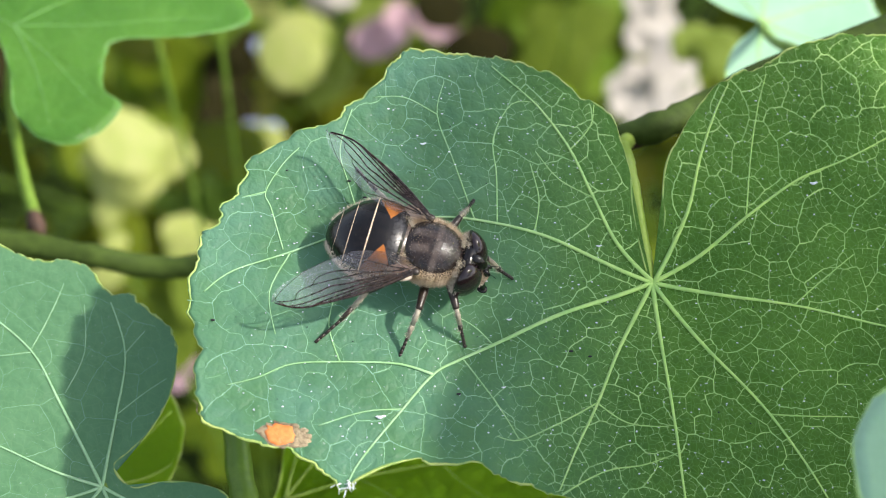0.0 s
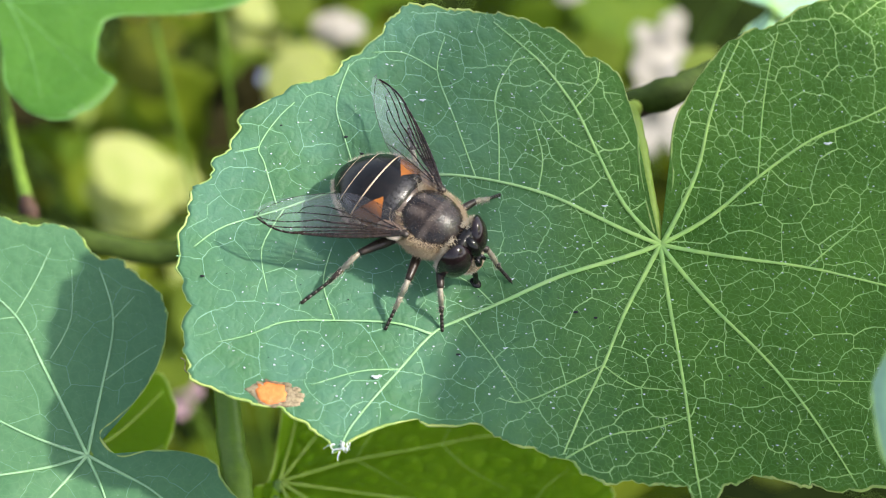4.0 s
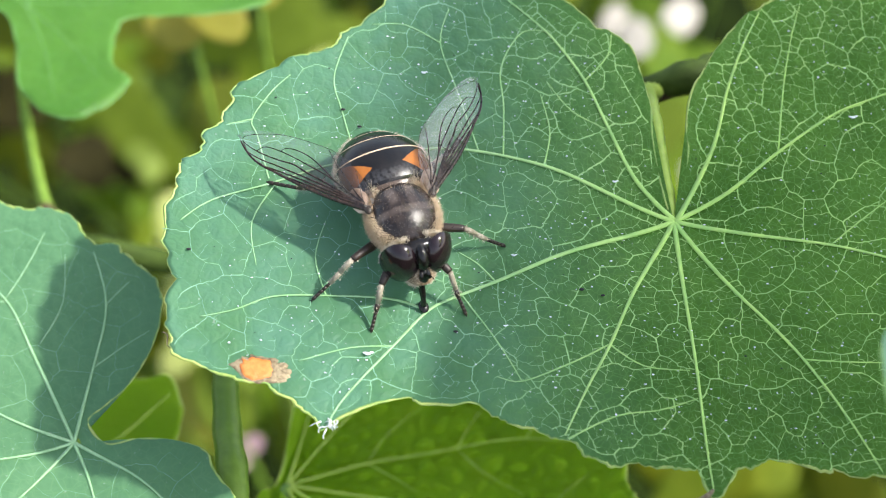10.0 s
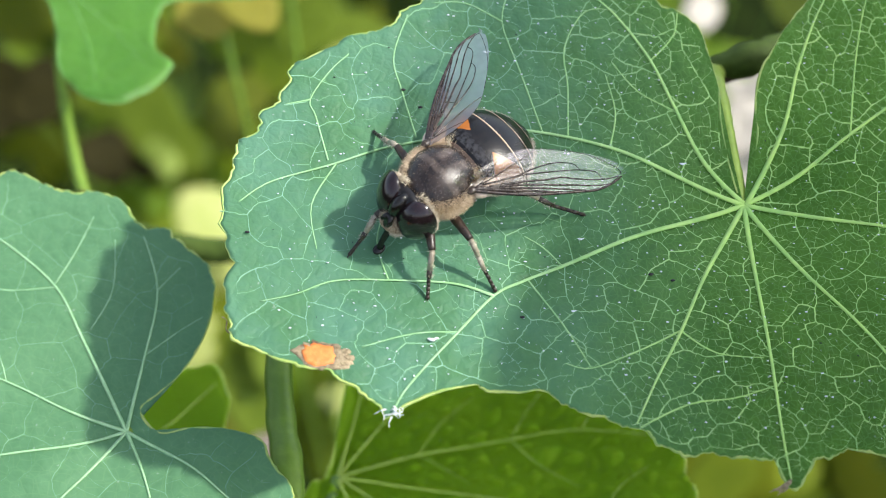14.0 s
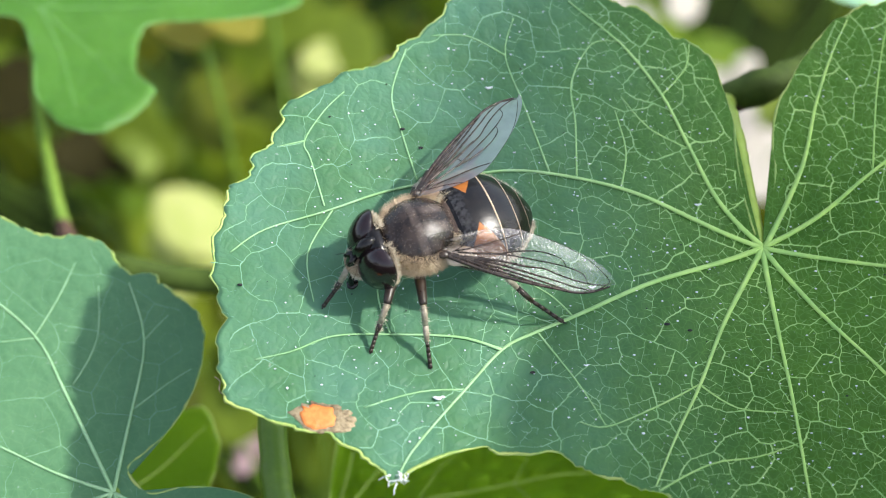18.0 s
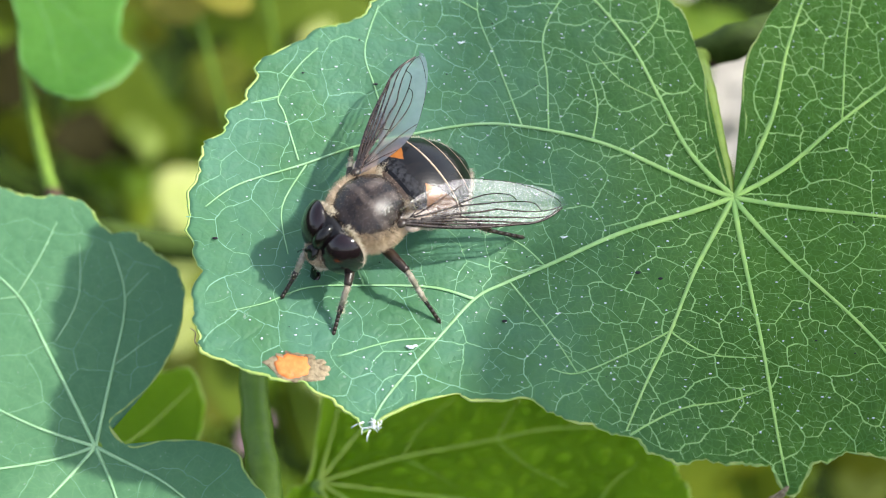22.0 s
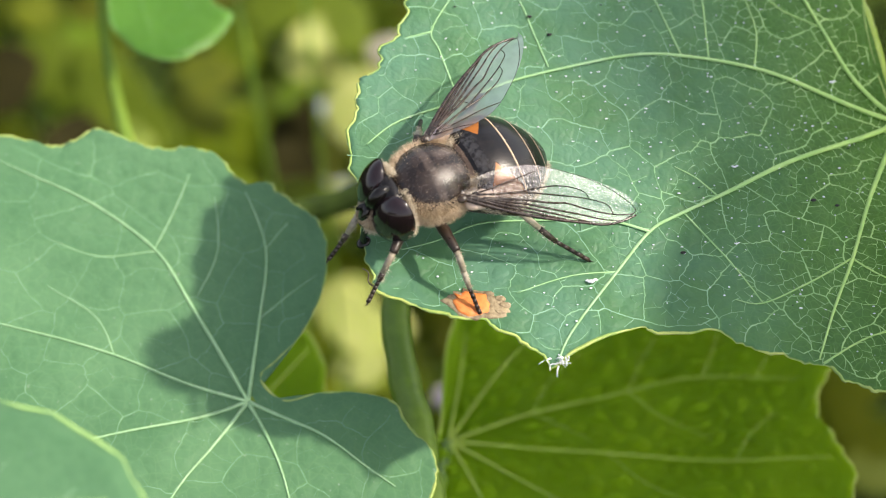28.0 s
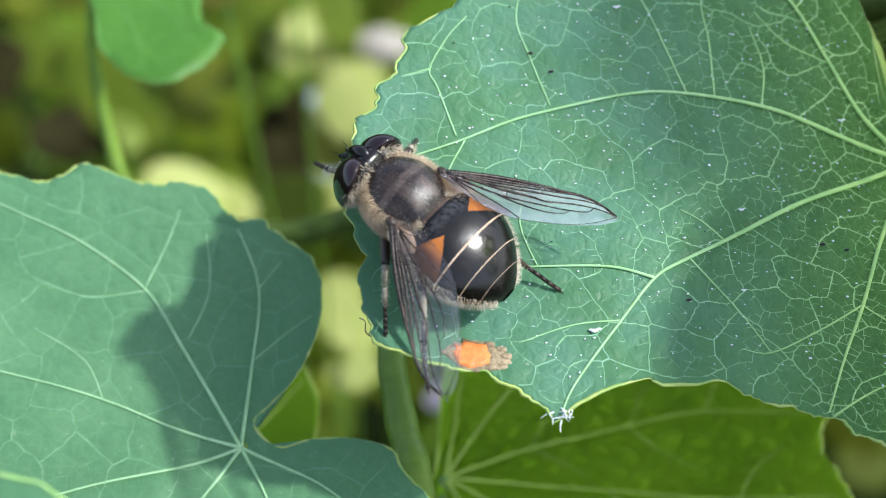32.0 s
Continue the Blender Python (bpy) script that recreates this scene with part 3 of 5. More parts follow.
MAIN_VEINS = [
    [(0, 0), (-4.4, 1.4), (-8.4, 2.6), (-12.5, 3.2), (-16, 3), (-21.5, 1.5), (-25.2, -.1), (-28.9, -1.7), (-30.8, -3.4)],
    [(0, 0), (-6.4, -3), (-11.4, -5.7), (-13.8, -7), (-15.5, -8.1), (-17.5, -10.6), (-20.3, -14.5), (-21.1, -16.3)],
    [(-15.5, -8.1), (-17.9, -7.5), (-21.7, -7.6), (-24.8, -8), (-27, -9.1), (-29, -9.8)],
    [(0, 0), (-2.6, -5.1), (-4.4, -9.4), (-5.9, -12.5), (-7.3, -15.8)],
    [(0, 0), (.3, -4.8), (.7, -10.5), (1, -15.8), (1.2, -18.8)],
    [(0, 0), (3.5, -5.2), (7.3, -9.8), (9.7, -13.9), (11.2, -17.1)],
    [(0, 0), (5.1, -1.1), (9.7, -1.9), (13.8, -2.8), (22, -4.5), (28, -5)],
    [(0, 0), (3.5, 1.9), (6.8, 4.4), (10.7, 7.2), (14.8, 9), (22, 13)],
    [(.2, .1), (2.6, 4.7), (3.7, 8.6), (4.9, 11.8), (6, 13.9)],
    [(0, .1), (-2.5, 2.6), (-4.1, 5.4), (-5.7, 8.7), (-7.6, 11.2), (-9, 12.5), (-11.3, 14.3)]]
SIDE = [
    [(-12.6, 3.3), (-14.1, 7.5), (-15.2, 10.6), (-14.7, 12.9)], [(-15.2, 10.6), (-17.5, 11.6), (-19.7, 11.4)],
    [(-11, 3.2), (-11, 6.5), (-11.2, 9.1), (-9.9, 11.6), (-8.2, 11.9)], [(-20.4, 2.2), (-21.4, 5.3), (-22, 7.5), (-21.2, 10.4)],
    [(-25.7, .1), (-26.6, 2.9), (-27, 4), (-25.9, 6.1), (-24.8, 7.4)], [(-27, 4), (-28.5, 3.5)],
    [(6.8, 4.4), (7.4, 8.9), (8.1, 12.4), (8.8, 14.7)], [(9.7, -1.9), (11.6, -.3), (14.3, 1.9)], [(7.3, -9.8), (10.1, -9.9), (13.1, -9.9)],
    [(-11.4, -5.7), (-12.5, -4.6), (-13.7, -3.9)], [(-13.5, -6.8), (-12, -8.8), (-11, -10.3), (-9.8, -12.4)],
    [(-4.4, -9.4), (-7.2, -11.1), (-9.8, -12.4), (-11.3, -12.2)],
    [(-7.1, -16), (-4.2, -14.3), (-1.5, -13.7), (.8, -12.8)], [(-4.4, -9.5), (-2.4, -10.8), (.3, -11)],
    [(-17.5, -10.6), (-20, -11), (-23, -12.2)], [(-21.7, -7.6), (-22.5, -5), (-22, -2.5)], [(-25.2, -.1), (-26.5, -3), (-26, -6)],
    [(-5.7, 8.7), (-4.2, 10.5), (-3.9, 12)], [(-4.1, 5.4), (-6.5, 6.5), (-8.2, 8.4)], [(-8.4, 2.6), (-8, 5), (-8.6, 7.5)]]
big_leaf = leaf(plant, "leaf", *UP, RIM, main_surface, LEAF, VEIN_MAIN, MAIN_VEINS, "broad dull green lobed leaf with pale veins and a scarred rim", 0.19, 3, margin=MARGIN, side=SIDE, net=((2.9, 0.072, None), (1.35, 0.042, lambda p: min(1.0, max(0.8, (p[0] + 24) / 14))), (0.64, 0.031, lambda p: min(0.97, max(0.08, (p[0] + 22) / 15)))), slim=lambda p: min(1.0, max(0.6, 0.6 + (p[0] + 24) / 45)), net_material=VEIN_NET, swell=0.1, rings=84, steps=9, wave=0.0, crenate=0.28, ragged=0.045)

# the leaf beside it, lower down, half in the shade of the large one
LEFT = [(63.7, 1.6), (56.6, 3.1), (53.6, 5), (56.2, 7.2), (60.4, 9.1), (65.2, 10.9), (68.7, 11.9), (72.8, 12.8), (78.9, 13.3), (83.8, 13.9), (85.5, 14.5), (91, 14.3), (95, 15), (96.7, 16.1), (101.8, 17), (107.6, 17.3), (111.4, 17.7), (114.4, 18.7), (118.2, 20.2), (122.3, 20.4), (126.4, 20.6), (129.7, 21.9), (133, 23.1),
        (145, 25), (160, 25), (175, 24), (190, 22), (205, 21), (220, 20), (240, 19), (260, 17), (280, 16), (300, 14.5), (315, 13), (329.6, 12.2), (337.7, 11.7), (343.8, 10.9), (346.6, 10.1), (350.7, 9.2), (357.2, 8.6), (0.8, 7.6), (4.2, 6), (5.9, 4), (0.8, 2.1)]
LEFT_RIM = [(r * math.cos(radians(a)), r * math.sin(radians(a))) for a, r in LEFT]
LEFT_VEINS = [[(0, 0), (-3.4, 5.8), (-5.7, 9.5), (-9.1, 12.2), (-13.4, 14.3), (-15.6, 15.3)], [(0, 0), (.6, 5.2), (.9, 9.8), (-.4, 13.6)], [(0, 0), (-3.5, .9), (-7.8, 2.6), (-14.5, 4.3), (-22, 6)],
              [(0, 0), (-3.4, -1.4), (-9.7, -3.1), (-13.6, -4.6), (-20, -8)], [(0, 0), (-2.1, -3.2), (-4.1, -6.3), (-8, -14)], [(0, 0), (1.4, -2.8), (2.5, -6.2), (4, -14)], [(0, 0), (4, -2.1), (6.6, -4.1), (8.5, -5.5)]]
LEFT_SIDE = [[(-5.8, 9.7), (-4.7, 12.5), (-3.9, 14.9)], [(.9, 9.8), (2.2, 11.6)], [(-3.1, 6.6), (-2, 9.7), (-2.3, 13.3)], [(-5.7, 9.5), (-9, 9), (-12, 10)], [(-7.8, 2.6), (-9, 5), (-12, 7)], [(.6, 5.2), (2.4, 6.8), (4, 8)]]


def left_surface(x, y):
    return -.085 * x + .1475 * y + 0.004 * (x * x + y * y) * 0.4 - 0.5 * math.exp(-(x * x + y * y) / 12)


leaf(plant, "leaf", *(UP + (-38.4, -11.1, -9.4)), LEFT_RIM, left_surface, LEAF_SIDE, VEIN_LEFT, LEFT_VEINS, "blue-green lobed leaf crossed by a hard shadow", 0.13, 5, margin=MARGIN, side=LEFT_SIDE, net=((3.2, 0.05, None), (1.4, 0.028, lambda p: 0.7)), net_material=VEIN_SIDE, swell=0.08, rings=60, steps=9, wave=0.15, crenate=0.12, ragged=0.04)

# the yellow-green leaf below
LOW_RIM = [(-.6, .8), (.5, 9), (4, 14), (12, 13), (20, 10), (25, 7.5), (27.3, 5.6), (27, 3.2), (25.7, 1.1), (26.3, -2), (27, -5.7), (24, -12), (15, -16), (6, -15), (0, -11), (-3, -6), (-2, -1)]
LOW_VEINS = [[(0, 0), (6, 1.9), (12.9, 3.3), (18.2, 3.9), (25, 3)], [(0, 0), (2.5, 3.7), (5, 7), (8, 10)], [(0, 0), (6.3, -4.4), (11, -8), (14, -13)], [(0, 0), (9, -1.4), (19.6, -3.1), (26, -3.6)], [(0, 0), (1, 5), (1.6, 9)], [(0, 0), (2.5, -6), (3, -12)]]
LOW_SIDE = [[(12.9, 3.3), (14, 5.5), (15.5, 8)], [(18.2, 3.9), (19.2, 6), (20, 8)], [(6, 1.9), (7.6, 4.8), (10, 7)], [(12.9, 3.3), (15, 1), (18, -1)], [(6, 1.9), (8, .8), (10, -.6)], [(19.6, -3.1), (21, -1), (23, 0.6)], [(11, -1.7), (13, -4), (16, -6)], [(22, 3.6), (23, 5), (24.3, 6.2)]]


def bowl(k, sx=0.0, sy=0.0):
    return lambda x, y: k * (x * x + y * y) + sx * x + sy * y


leaf(plant, "leaf", *(UP + (-26.6, -3, -28)), LOW_RIM, bowl(.003), LEAF_LOW, VEIN_LOW, LOW_VEINS, "yellow-green leaf in the shade under the large leaf", 0.12, 8, margin=VEIN_LOW, side=LOW_SIDE, net=((3.4, 0.06, None), (1.5, 0.03, None)), net_material=VEIN_SHADED, swell=0.6, rings=60, steps=12, ragged=0.05)
leaf(plant, "leaf", *(UP + (-44, -2, -28)), [(8.7, 3.9), (8.5, 6.1), (7.2, 8.7), (4.3, 8.3), (-2, 9), (-8, 6), (-8, -4), (0, -6), (6, -3), (8, 1)], bowl(.003), LEAF_LOW, VEIN_LOW, [[(0, 0), (4, 3), (7.5, 7)], [(0, 0), (0, 4), (1, 8)], [(0, 0), (5, .5), (8, 2)]], "small shaded leaf low beside the stem", 0.16, 9, margin=VEIN_LOW)
# small fresh leaf at the node
leaf(plant, "leaf", *(UP + (-53.1, 41.1, -19.5)), [(.4, -5.8), (1.3, -9.8), (3.9, -12.7), (6.5, -13.3), (8.8, -11.9), (10.6, -8.9), (8.8, -7), (8.6, -3.3), (9.7, -1.1), (16, .1), (21.5, 3.1), (18, 8), (8, 10), (0, 8), (-8, 7), (-9, 1), (-5, -.5), (-1.5, -1.2)], bowl(-.004), LEAF_YOUNG, VEIN_YOUNG,
     [[(0, 0), (4, -4), (8, -8.6)], [(0, 0), (2.5, -5), (4.5, -11)], [(0, 0), (8, .6), (19, 3)], [(0, 0), (5, 4), (10, 8)], [(0, 0), (-6, 3)]], "small fresh light green leaf of three lobes", 0.1, 11, margin=VEIN_YOUNG)
# leaves towards the viewer, partly out of sight, and three unseen high shade casters
ROUND = [(-1, .8), (-4, 5), (-9, 8), (-14, 8), (-18, 4), (-19, -3), (-17, -9), (-12, -14), (-5, -16), (2, -17), (9, -15), (15, -10), (18, -3), (17, 4), (12, 8), (6, 8), (2, 4), (.6, .8)]
ROUND_VEINS = [[(0, 0), (-8, 3), (-16, 3)], [(0, 0), (-9, -4), (-16, -8)], [(0, 0), (-4, -8), (-6, -15)], [(0, 0), (3, -9), (4, -16)], [(0, 0), (9, -4), (15, -8)], [(0, 0), (9, 3), (16, 3)]]


def round_leaf(x, y, z, size, material, label, seed, tilt=(0, 0, 0), bend=.003, **more):
    s = size / 18.0
    return leaf(plant, "leaf", *(UP + (x, y, z)), [(a * s, b * s) for a, b in ROUND], bowl(bend), material, VEIN_MAT, [[(a * s, b * s) for a, b in v] for v in ROUND_VEINS], label, 0.16, seed, tilt, side=[[(a * s, b * s) for a, b in v] for v in branches(ROUND_VEINS, seed, 4, 4)], margin=VEIN_MAT, **more)


round_leaf(-57.3, -32.5, 10.2, 18, LEAF_SIDE, "blue-green leaf standing nearer and higher", 21)
round_leaf(22.7, -21, 16, 16, LEAF_PALE_LIT, "pale green leaf beside the large one", 22, (0, 0, 20))
# inferred from the shade edge on the large leaf
round_leaf(49.8, -13.6, 40, 27, LEAF_FILTER, "green leaf high up that shades its neighbour", 23)
# the next two are added out of view to darken parts of the large leaf
round_leaf(64, 5, 52, 22, LEAF_FILTER, "green leaf high up beside the stem", 25)
round_leaf(127, 5, 150, 17, LEAF_FILTER, "green leaf far above on a climbing shoot", 26)
round_leaf(20.5, 53, -30, 14.5, LEAF_PALE_LIT, "pale soft green leaf behind the stem", 24, (10, 0, 100))

# stems and stalks
stem([(-120, 34, -44), (-75, 31, -40), (-56, 29.5, -38), (-47, 28, -38), (-37, 27, -38), (-18, 24, -24), (0, 17.9, -6), (6.7, 21.2, -6), (16, 26, -5), (45, 36, -4), (90, 50, -20)], (1.4, 1.3, 1.2, 1.2, 1.2, 1.15, 1.1), label="brownish green creeping main stem")
stem([(0.4, 16.9, -5.6), (1.2, 17.2, -5.5), (2.0, 17.8, -5.5)], (0.35, 0.5, 0.35), KNOT, "stem_scar", "dark brown scar on the stem", 4)
stem([(-52.6, 31.2, -39.5), (-53, 32.2, -38.8), (-53.4, 33.4, -38)], (0.7, 1.0, 0.6), KNOT, "stem_scar", "dark brown scar on the stem", 4)
stem([(0, -.1, -.4), (-.4, 3, .5), (-.9, 6.5, 1.6), (-1.0, 10, 1.0), (-.7, 14, -2.2), (.5, 17.6, -5.8)], (0.5, 0.48, 0.5, 0.52, 0.6, 0.75), STALK, "leaf_stalk")
stem([(-53.3, 33.2, -38.5), (-54.2, 36, -34), (-54.5, 39, -27), (-53.1, 41.1, -19.8)], (0.7, 0.55, 0.5, 0.45), STEM_GREEN, "leaf_stalk")
stem([(-19, 10, -5), (-26.5, 4, -9), (-29.6, -1, -13), (-29.4, -6.6, -14), (-28.2, -13, -15), (-27, -26, -22), (-24, -40, -60), (-22, -30, -150), (-24, -20, -400), (-22, -20, -705)], (0.6, 0.85, 0.95, 1.0, 1.0, 1.1, 1.3, 1.6), STEM_GREEN, "stem", "thick green upright stem")
stem([(-26.6, -3, -28.3), (-27.4, -7, -27.5), (-28, -14, -18)], (0.5, 0.5, 0.6), STEM_GREEN, "leaf_stalk")
stem([(-38.4, -11.1, -9.9), (-37, -9, -16), (-33, -10, -24), (-28.5, -11, -18)], (0.4, 0.45, 0.5, 0.6), STEM_GREEN, "leaf_stalk")
stem([(-44, -2, -28.3), (-40, -6, -31), (-28.5, -12, -22)], (0.4, 0.45, 0.5), STEM_GREEN, "leaf_stalk")
stem([(-57.3, -32.5, 9.8), (-57, -34, -8), (-44, -34, -30), (-26, -34, -45)], (0.4, 0.45, 0.5, 0.6), STEM_GREEN, "leaf_stalk")
stem([(23.5, -21, 15.6), (26, -12, 6), (28, 10, 0), (30, 30.5, -4.5)], (0.4, 0.45, 0.5, 0.6), STEM_GREEN, "leaf_stalk")
stem([(49.8, -13.6, 39.6), (51, -4, 20), (49, 18, 5), (45, 36, -4)], (0.4, 0.45, 0.5, 0.7), STEM_GREEN, "leaf_stalk")
stem([(20.5, 53, -30.4), (19, 43, -22), (17, 26.4, -5.5)], (0.4, 0.45, 0.6), STEM_GREEN, "leaf_stalk")
stem([(-120, 34, -44), (-135, 30, -120), (-142, 28, -400), (-140, 25, -705)], (1.4, 1.6, 2.0), label="brownish green stem rising from the soil")
# stalk and shoot added out of view to hold the two added shade leaves
stem([(64, 5, 51.6), (64, 16, 30), (60, 30, 8), (58, 39.5, -6)], (0.4, 0.45, 0.5, 0.7), STEM_GREEN, "leaf_stalk")
stem([(90, 50, -20), (120, 48, 40), (134, 30, 110), (128, 12, 144), (125, 5, 149.6)], (1.1, 0.9, 0.7, 0.5, 0.4), STEM_GREEN, "stem", "unseen added shoot that bears the far shading leaf")


# ---- the drone fly (millimetres in its own space: x forward, y to its left, z up from the leaf) ----
HAIR = plain_material("fur_tan", (0.42, 0.31, 0.19), (0.62, 0.49, 0.34), 0.6, 3.0, 0.01)
HAIR_PALE = plain_material("fur_cream", (0.5, 0.43, 0.31), (0.66, 0.58, 0.45), 0.6, 3.0, 0.01)
CHITIN = plain_material("shell_black", (0.003, 0.003, 0.003), (0.008, 0.006, 0.005), 0.2, 2.0, 0.02, 0.42)
FACE = plain_material("face_tan", (0.12, 0.075, 0.045), (0.3, 0.21, 0.13), 0.55, 5.0, 0.03)
SCUTUM = plain_material("scutellum_brown", (0.035, 0.023, 0.017), (0.085, 0.058, 0.042), 0.22, 1.5, 0.02)
BAND = plain_material("band_cream", (0.52, 0.36, 0.24), (0.66, 0.5, 0.36), 0.4, 4.0, 0.01)
LEG_DARK = plain_material("leg_dark", (0.015, 0.010, 0.007), (0.035, 0.022, 0.014), 0.35, 3.0, 0.02)
LEG_PALE = plain_material("leg_pale", (0.2, 0.17, 0.12), (0.38, 0.34, 0.26), 0.45, 3.0, 0.02)
CALYPTER = plain_material("lobe_cream_pink", (0.42, 0.3, 0.22), (0.6, 0.47, 0.38), 0.4, 2.0, 0.03)
WING_VEIN = plain_material("wing_vein_brown", (0.012, 0.007, 0.005), (0.032, 0.018, 0.011), 0.28, 3.0, 0.01)


def thorax_material():
    """Dusted dark brown with two faint paler cross patches, tan at the rim."""
    m, nt, bsdf, out = mat("thorax_brown")
    vec = mm_coords(nt)
    sp = nt.nodes.new("ShaderNodeSeparateXYZ")
    nt.links.new(vec, sp.inputs[0])
    n = noise_tex(nt, vec, 1.6, 4.0)
    base = mix(nt, ramp(nt, n, 0.35, 0.65), (0.010, 0.007, 0.006), (0.028, 0.019, 0.015))
    bars = calc(nt, "MULTIPLY", ramp(nt, calc(nt, "ABSOLUTE", calc(nt, "SUBTRACT", calc(nt, "ABSOLUTE", sp.outputs["Y"]), 0.55)), 0.1, 0.4, 1.0, 0.0), ramp(nt, calc(nt, "ABSOLUTE", calc(nt, "ADD", sp.outputs["X"], 0.75)), 0.35, 0.7, 0.7, 0.1))
    cross = calc(nt, "MULTIPLY", ramp(nt, calc(nt, "ABSOLUTE", calc(nt, "SUBTRACT", sp.outputs["X"], 0.3)), 0.08, 0.3, 1.0, 0.0), 0.75)
    base = mix(nt, calc(nt, "MULTIPLY", calc(nt, "MAXIMUM", bars, cross), ramp(nt, noise_tex(nt, vec, 1.3, 3.0), 0.35, 0.6, 0.4, 1.0)), base, (0.125, 0.096, 0.08))
    rim = calc(nt, "ADD", calc(nt, "MULTIPLY", sp.outputs["Z"], -1.0), calc(nt, "MULTIPLY", noise_tex(nt, vec, 2.5, 4.0), 0.7))
    base = mix(nt, ramp(nt, rim, -3.6, -3.1), base, mix(nt, noise_tex(nt, vec, 9.0, 4.0), (0.22, 0.14, 0.07), (0.42, 0.30, 0.16)))
    nt.links.new(base, bsdf.inputs["Base Color"])
    nt.links.new(ramp(nt, noise_tex(nt, vec, 6.0, 3.0), 0.3, 0.7, 0.17, 0.3), bsdf.inputs["Roughness"])
    bsdf.inputs["Specular IOR Level"].default_value = 0.45
    bump(nt, bsdf, noise_tex(nt, vec, 14.0, 3.0), 0.5, 0.00004)
    return m


def eye_material():
    m, nt, bsdf, out = mat("eye_dark")
    vec = mm_coords(nt)
    nt.links.new(mix(nt, ramp(nt, noise_tex(nt, vec, 0.8, 2.0), 0.3, 0.7), (0.007, 0.004, 0.005), (0.016, 0.009, 0.011)), bsdf.inputs["Base Color"])
    bsdf.inputs["Roughness"].default_value = 0.13
    bsdf.inputs["Specular IOR Level"].default_value = 0.5
    v = nd(nt, "ShaderNodeTexVoronoi", Scale=14.0)
    nt.links.new(vec, v.inputs["Vector"])
    bump(nt, bsdf, v.outputs["Distance"], 0.1, 0.00002)
    return m


def tergite_material():
    """Black shell with an orange triangle on each flank of its front half."""
    m, nt, bsdf, out = mat("tergite_black_orange")
    vec = mm_coords(nt)
    sp = nt.nodes.new("ShaderNodeSeparateXYZ")
    nt.links.new(vec, sp.inputs[0])
    edge = calc(nt, "SUBTRACT", calc(nt, "ABSOLUTE", sp.outputs["Y"]), calc(nt, "MULTIPLY_ADD", calc(nt, "ABSOLUTE", calc(nt, "ADD", sp.outputs["X"], 2.95)), 1.5, 0.85))
    edge = calc(nt, "ADD", edge, calc(nt, "MULTIPLY", calc(nt, "SUBTRACT", noise_tex(nt, vec, 1.5, 3.0), 0.5), 0.3))
    black = mix(nt, ramp(nt, noise_tex(nt, vec, 2.0, 3.0), 0.3, 0.7), (0.003, 0.003, 0.003), (0.009, 0.007, 0.006))
    grey = calc(nt, "MULTIPLY", ramp(nt, sp.outputs["X"], -3.0, -2.1), ramp(nt, noise_tex(nt, vec, 5.0, 4.0), 0.3, 0.7, 0.0, 0.6))
    black = mix(nt, grey, black, (0.07, 0.07, 0.075))
    edge = calc(nt, "MULTIPLY", calc(nt, "MULTIPLY", ramp(nt, edge, 0.0, 0.12), ramp(nt, sp.outputs["Z"], 3.2, 3.5)), ramp(nt, calc(nt, "ABSOLUTE", sp.outputs["Y"]), 1.6, 2.1, 1.0, 0.35))
    nt.links.new(mix(nt, edge, black, mix(nt, noise_tex(nt, vec, 3.0, 3.0), (0.29, 0.09, 0.014), (0.42, 0.15, 0.03))), bsdf.inputs["Base Color"])
    bsdf.inputs["Roughness"].default_value = 0.24
    bsdf.inputs["Specular IOR Level"].default_value = 0.42
    bump(nt, bsdf, noise_tex(nt, vec, 12.0, 3.0), 0.4, 0.00003)
    return m


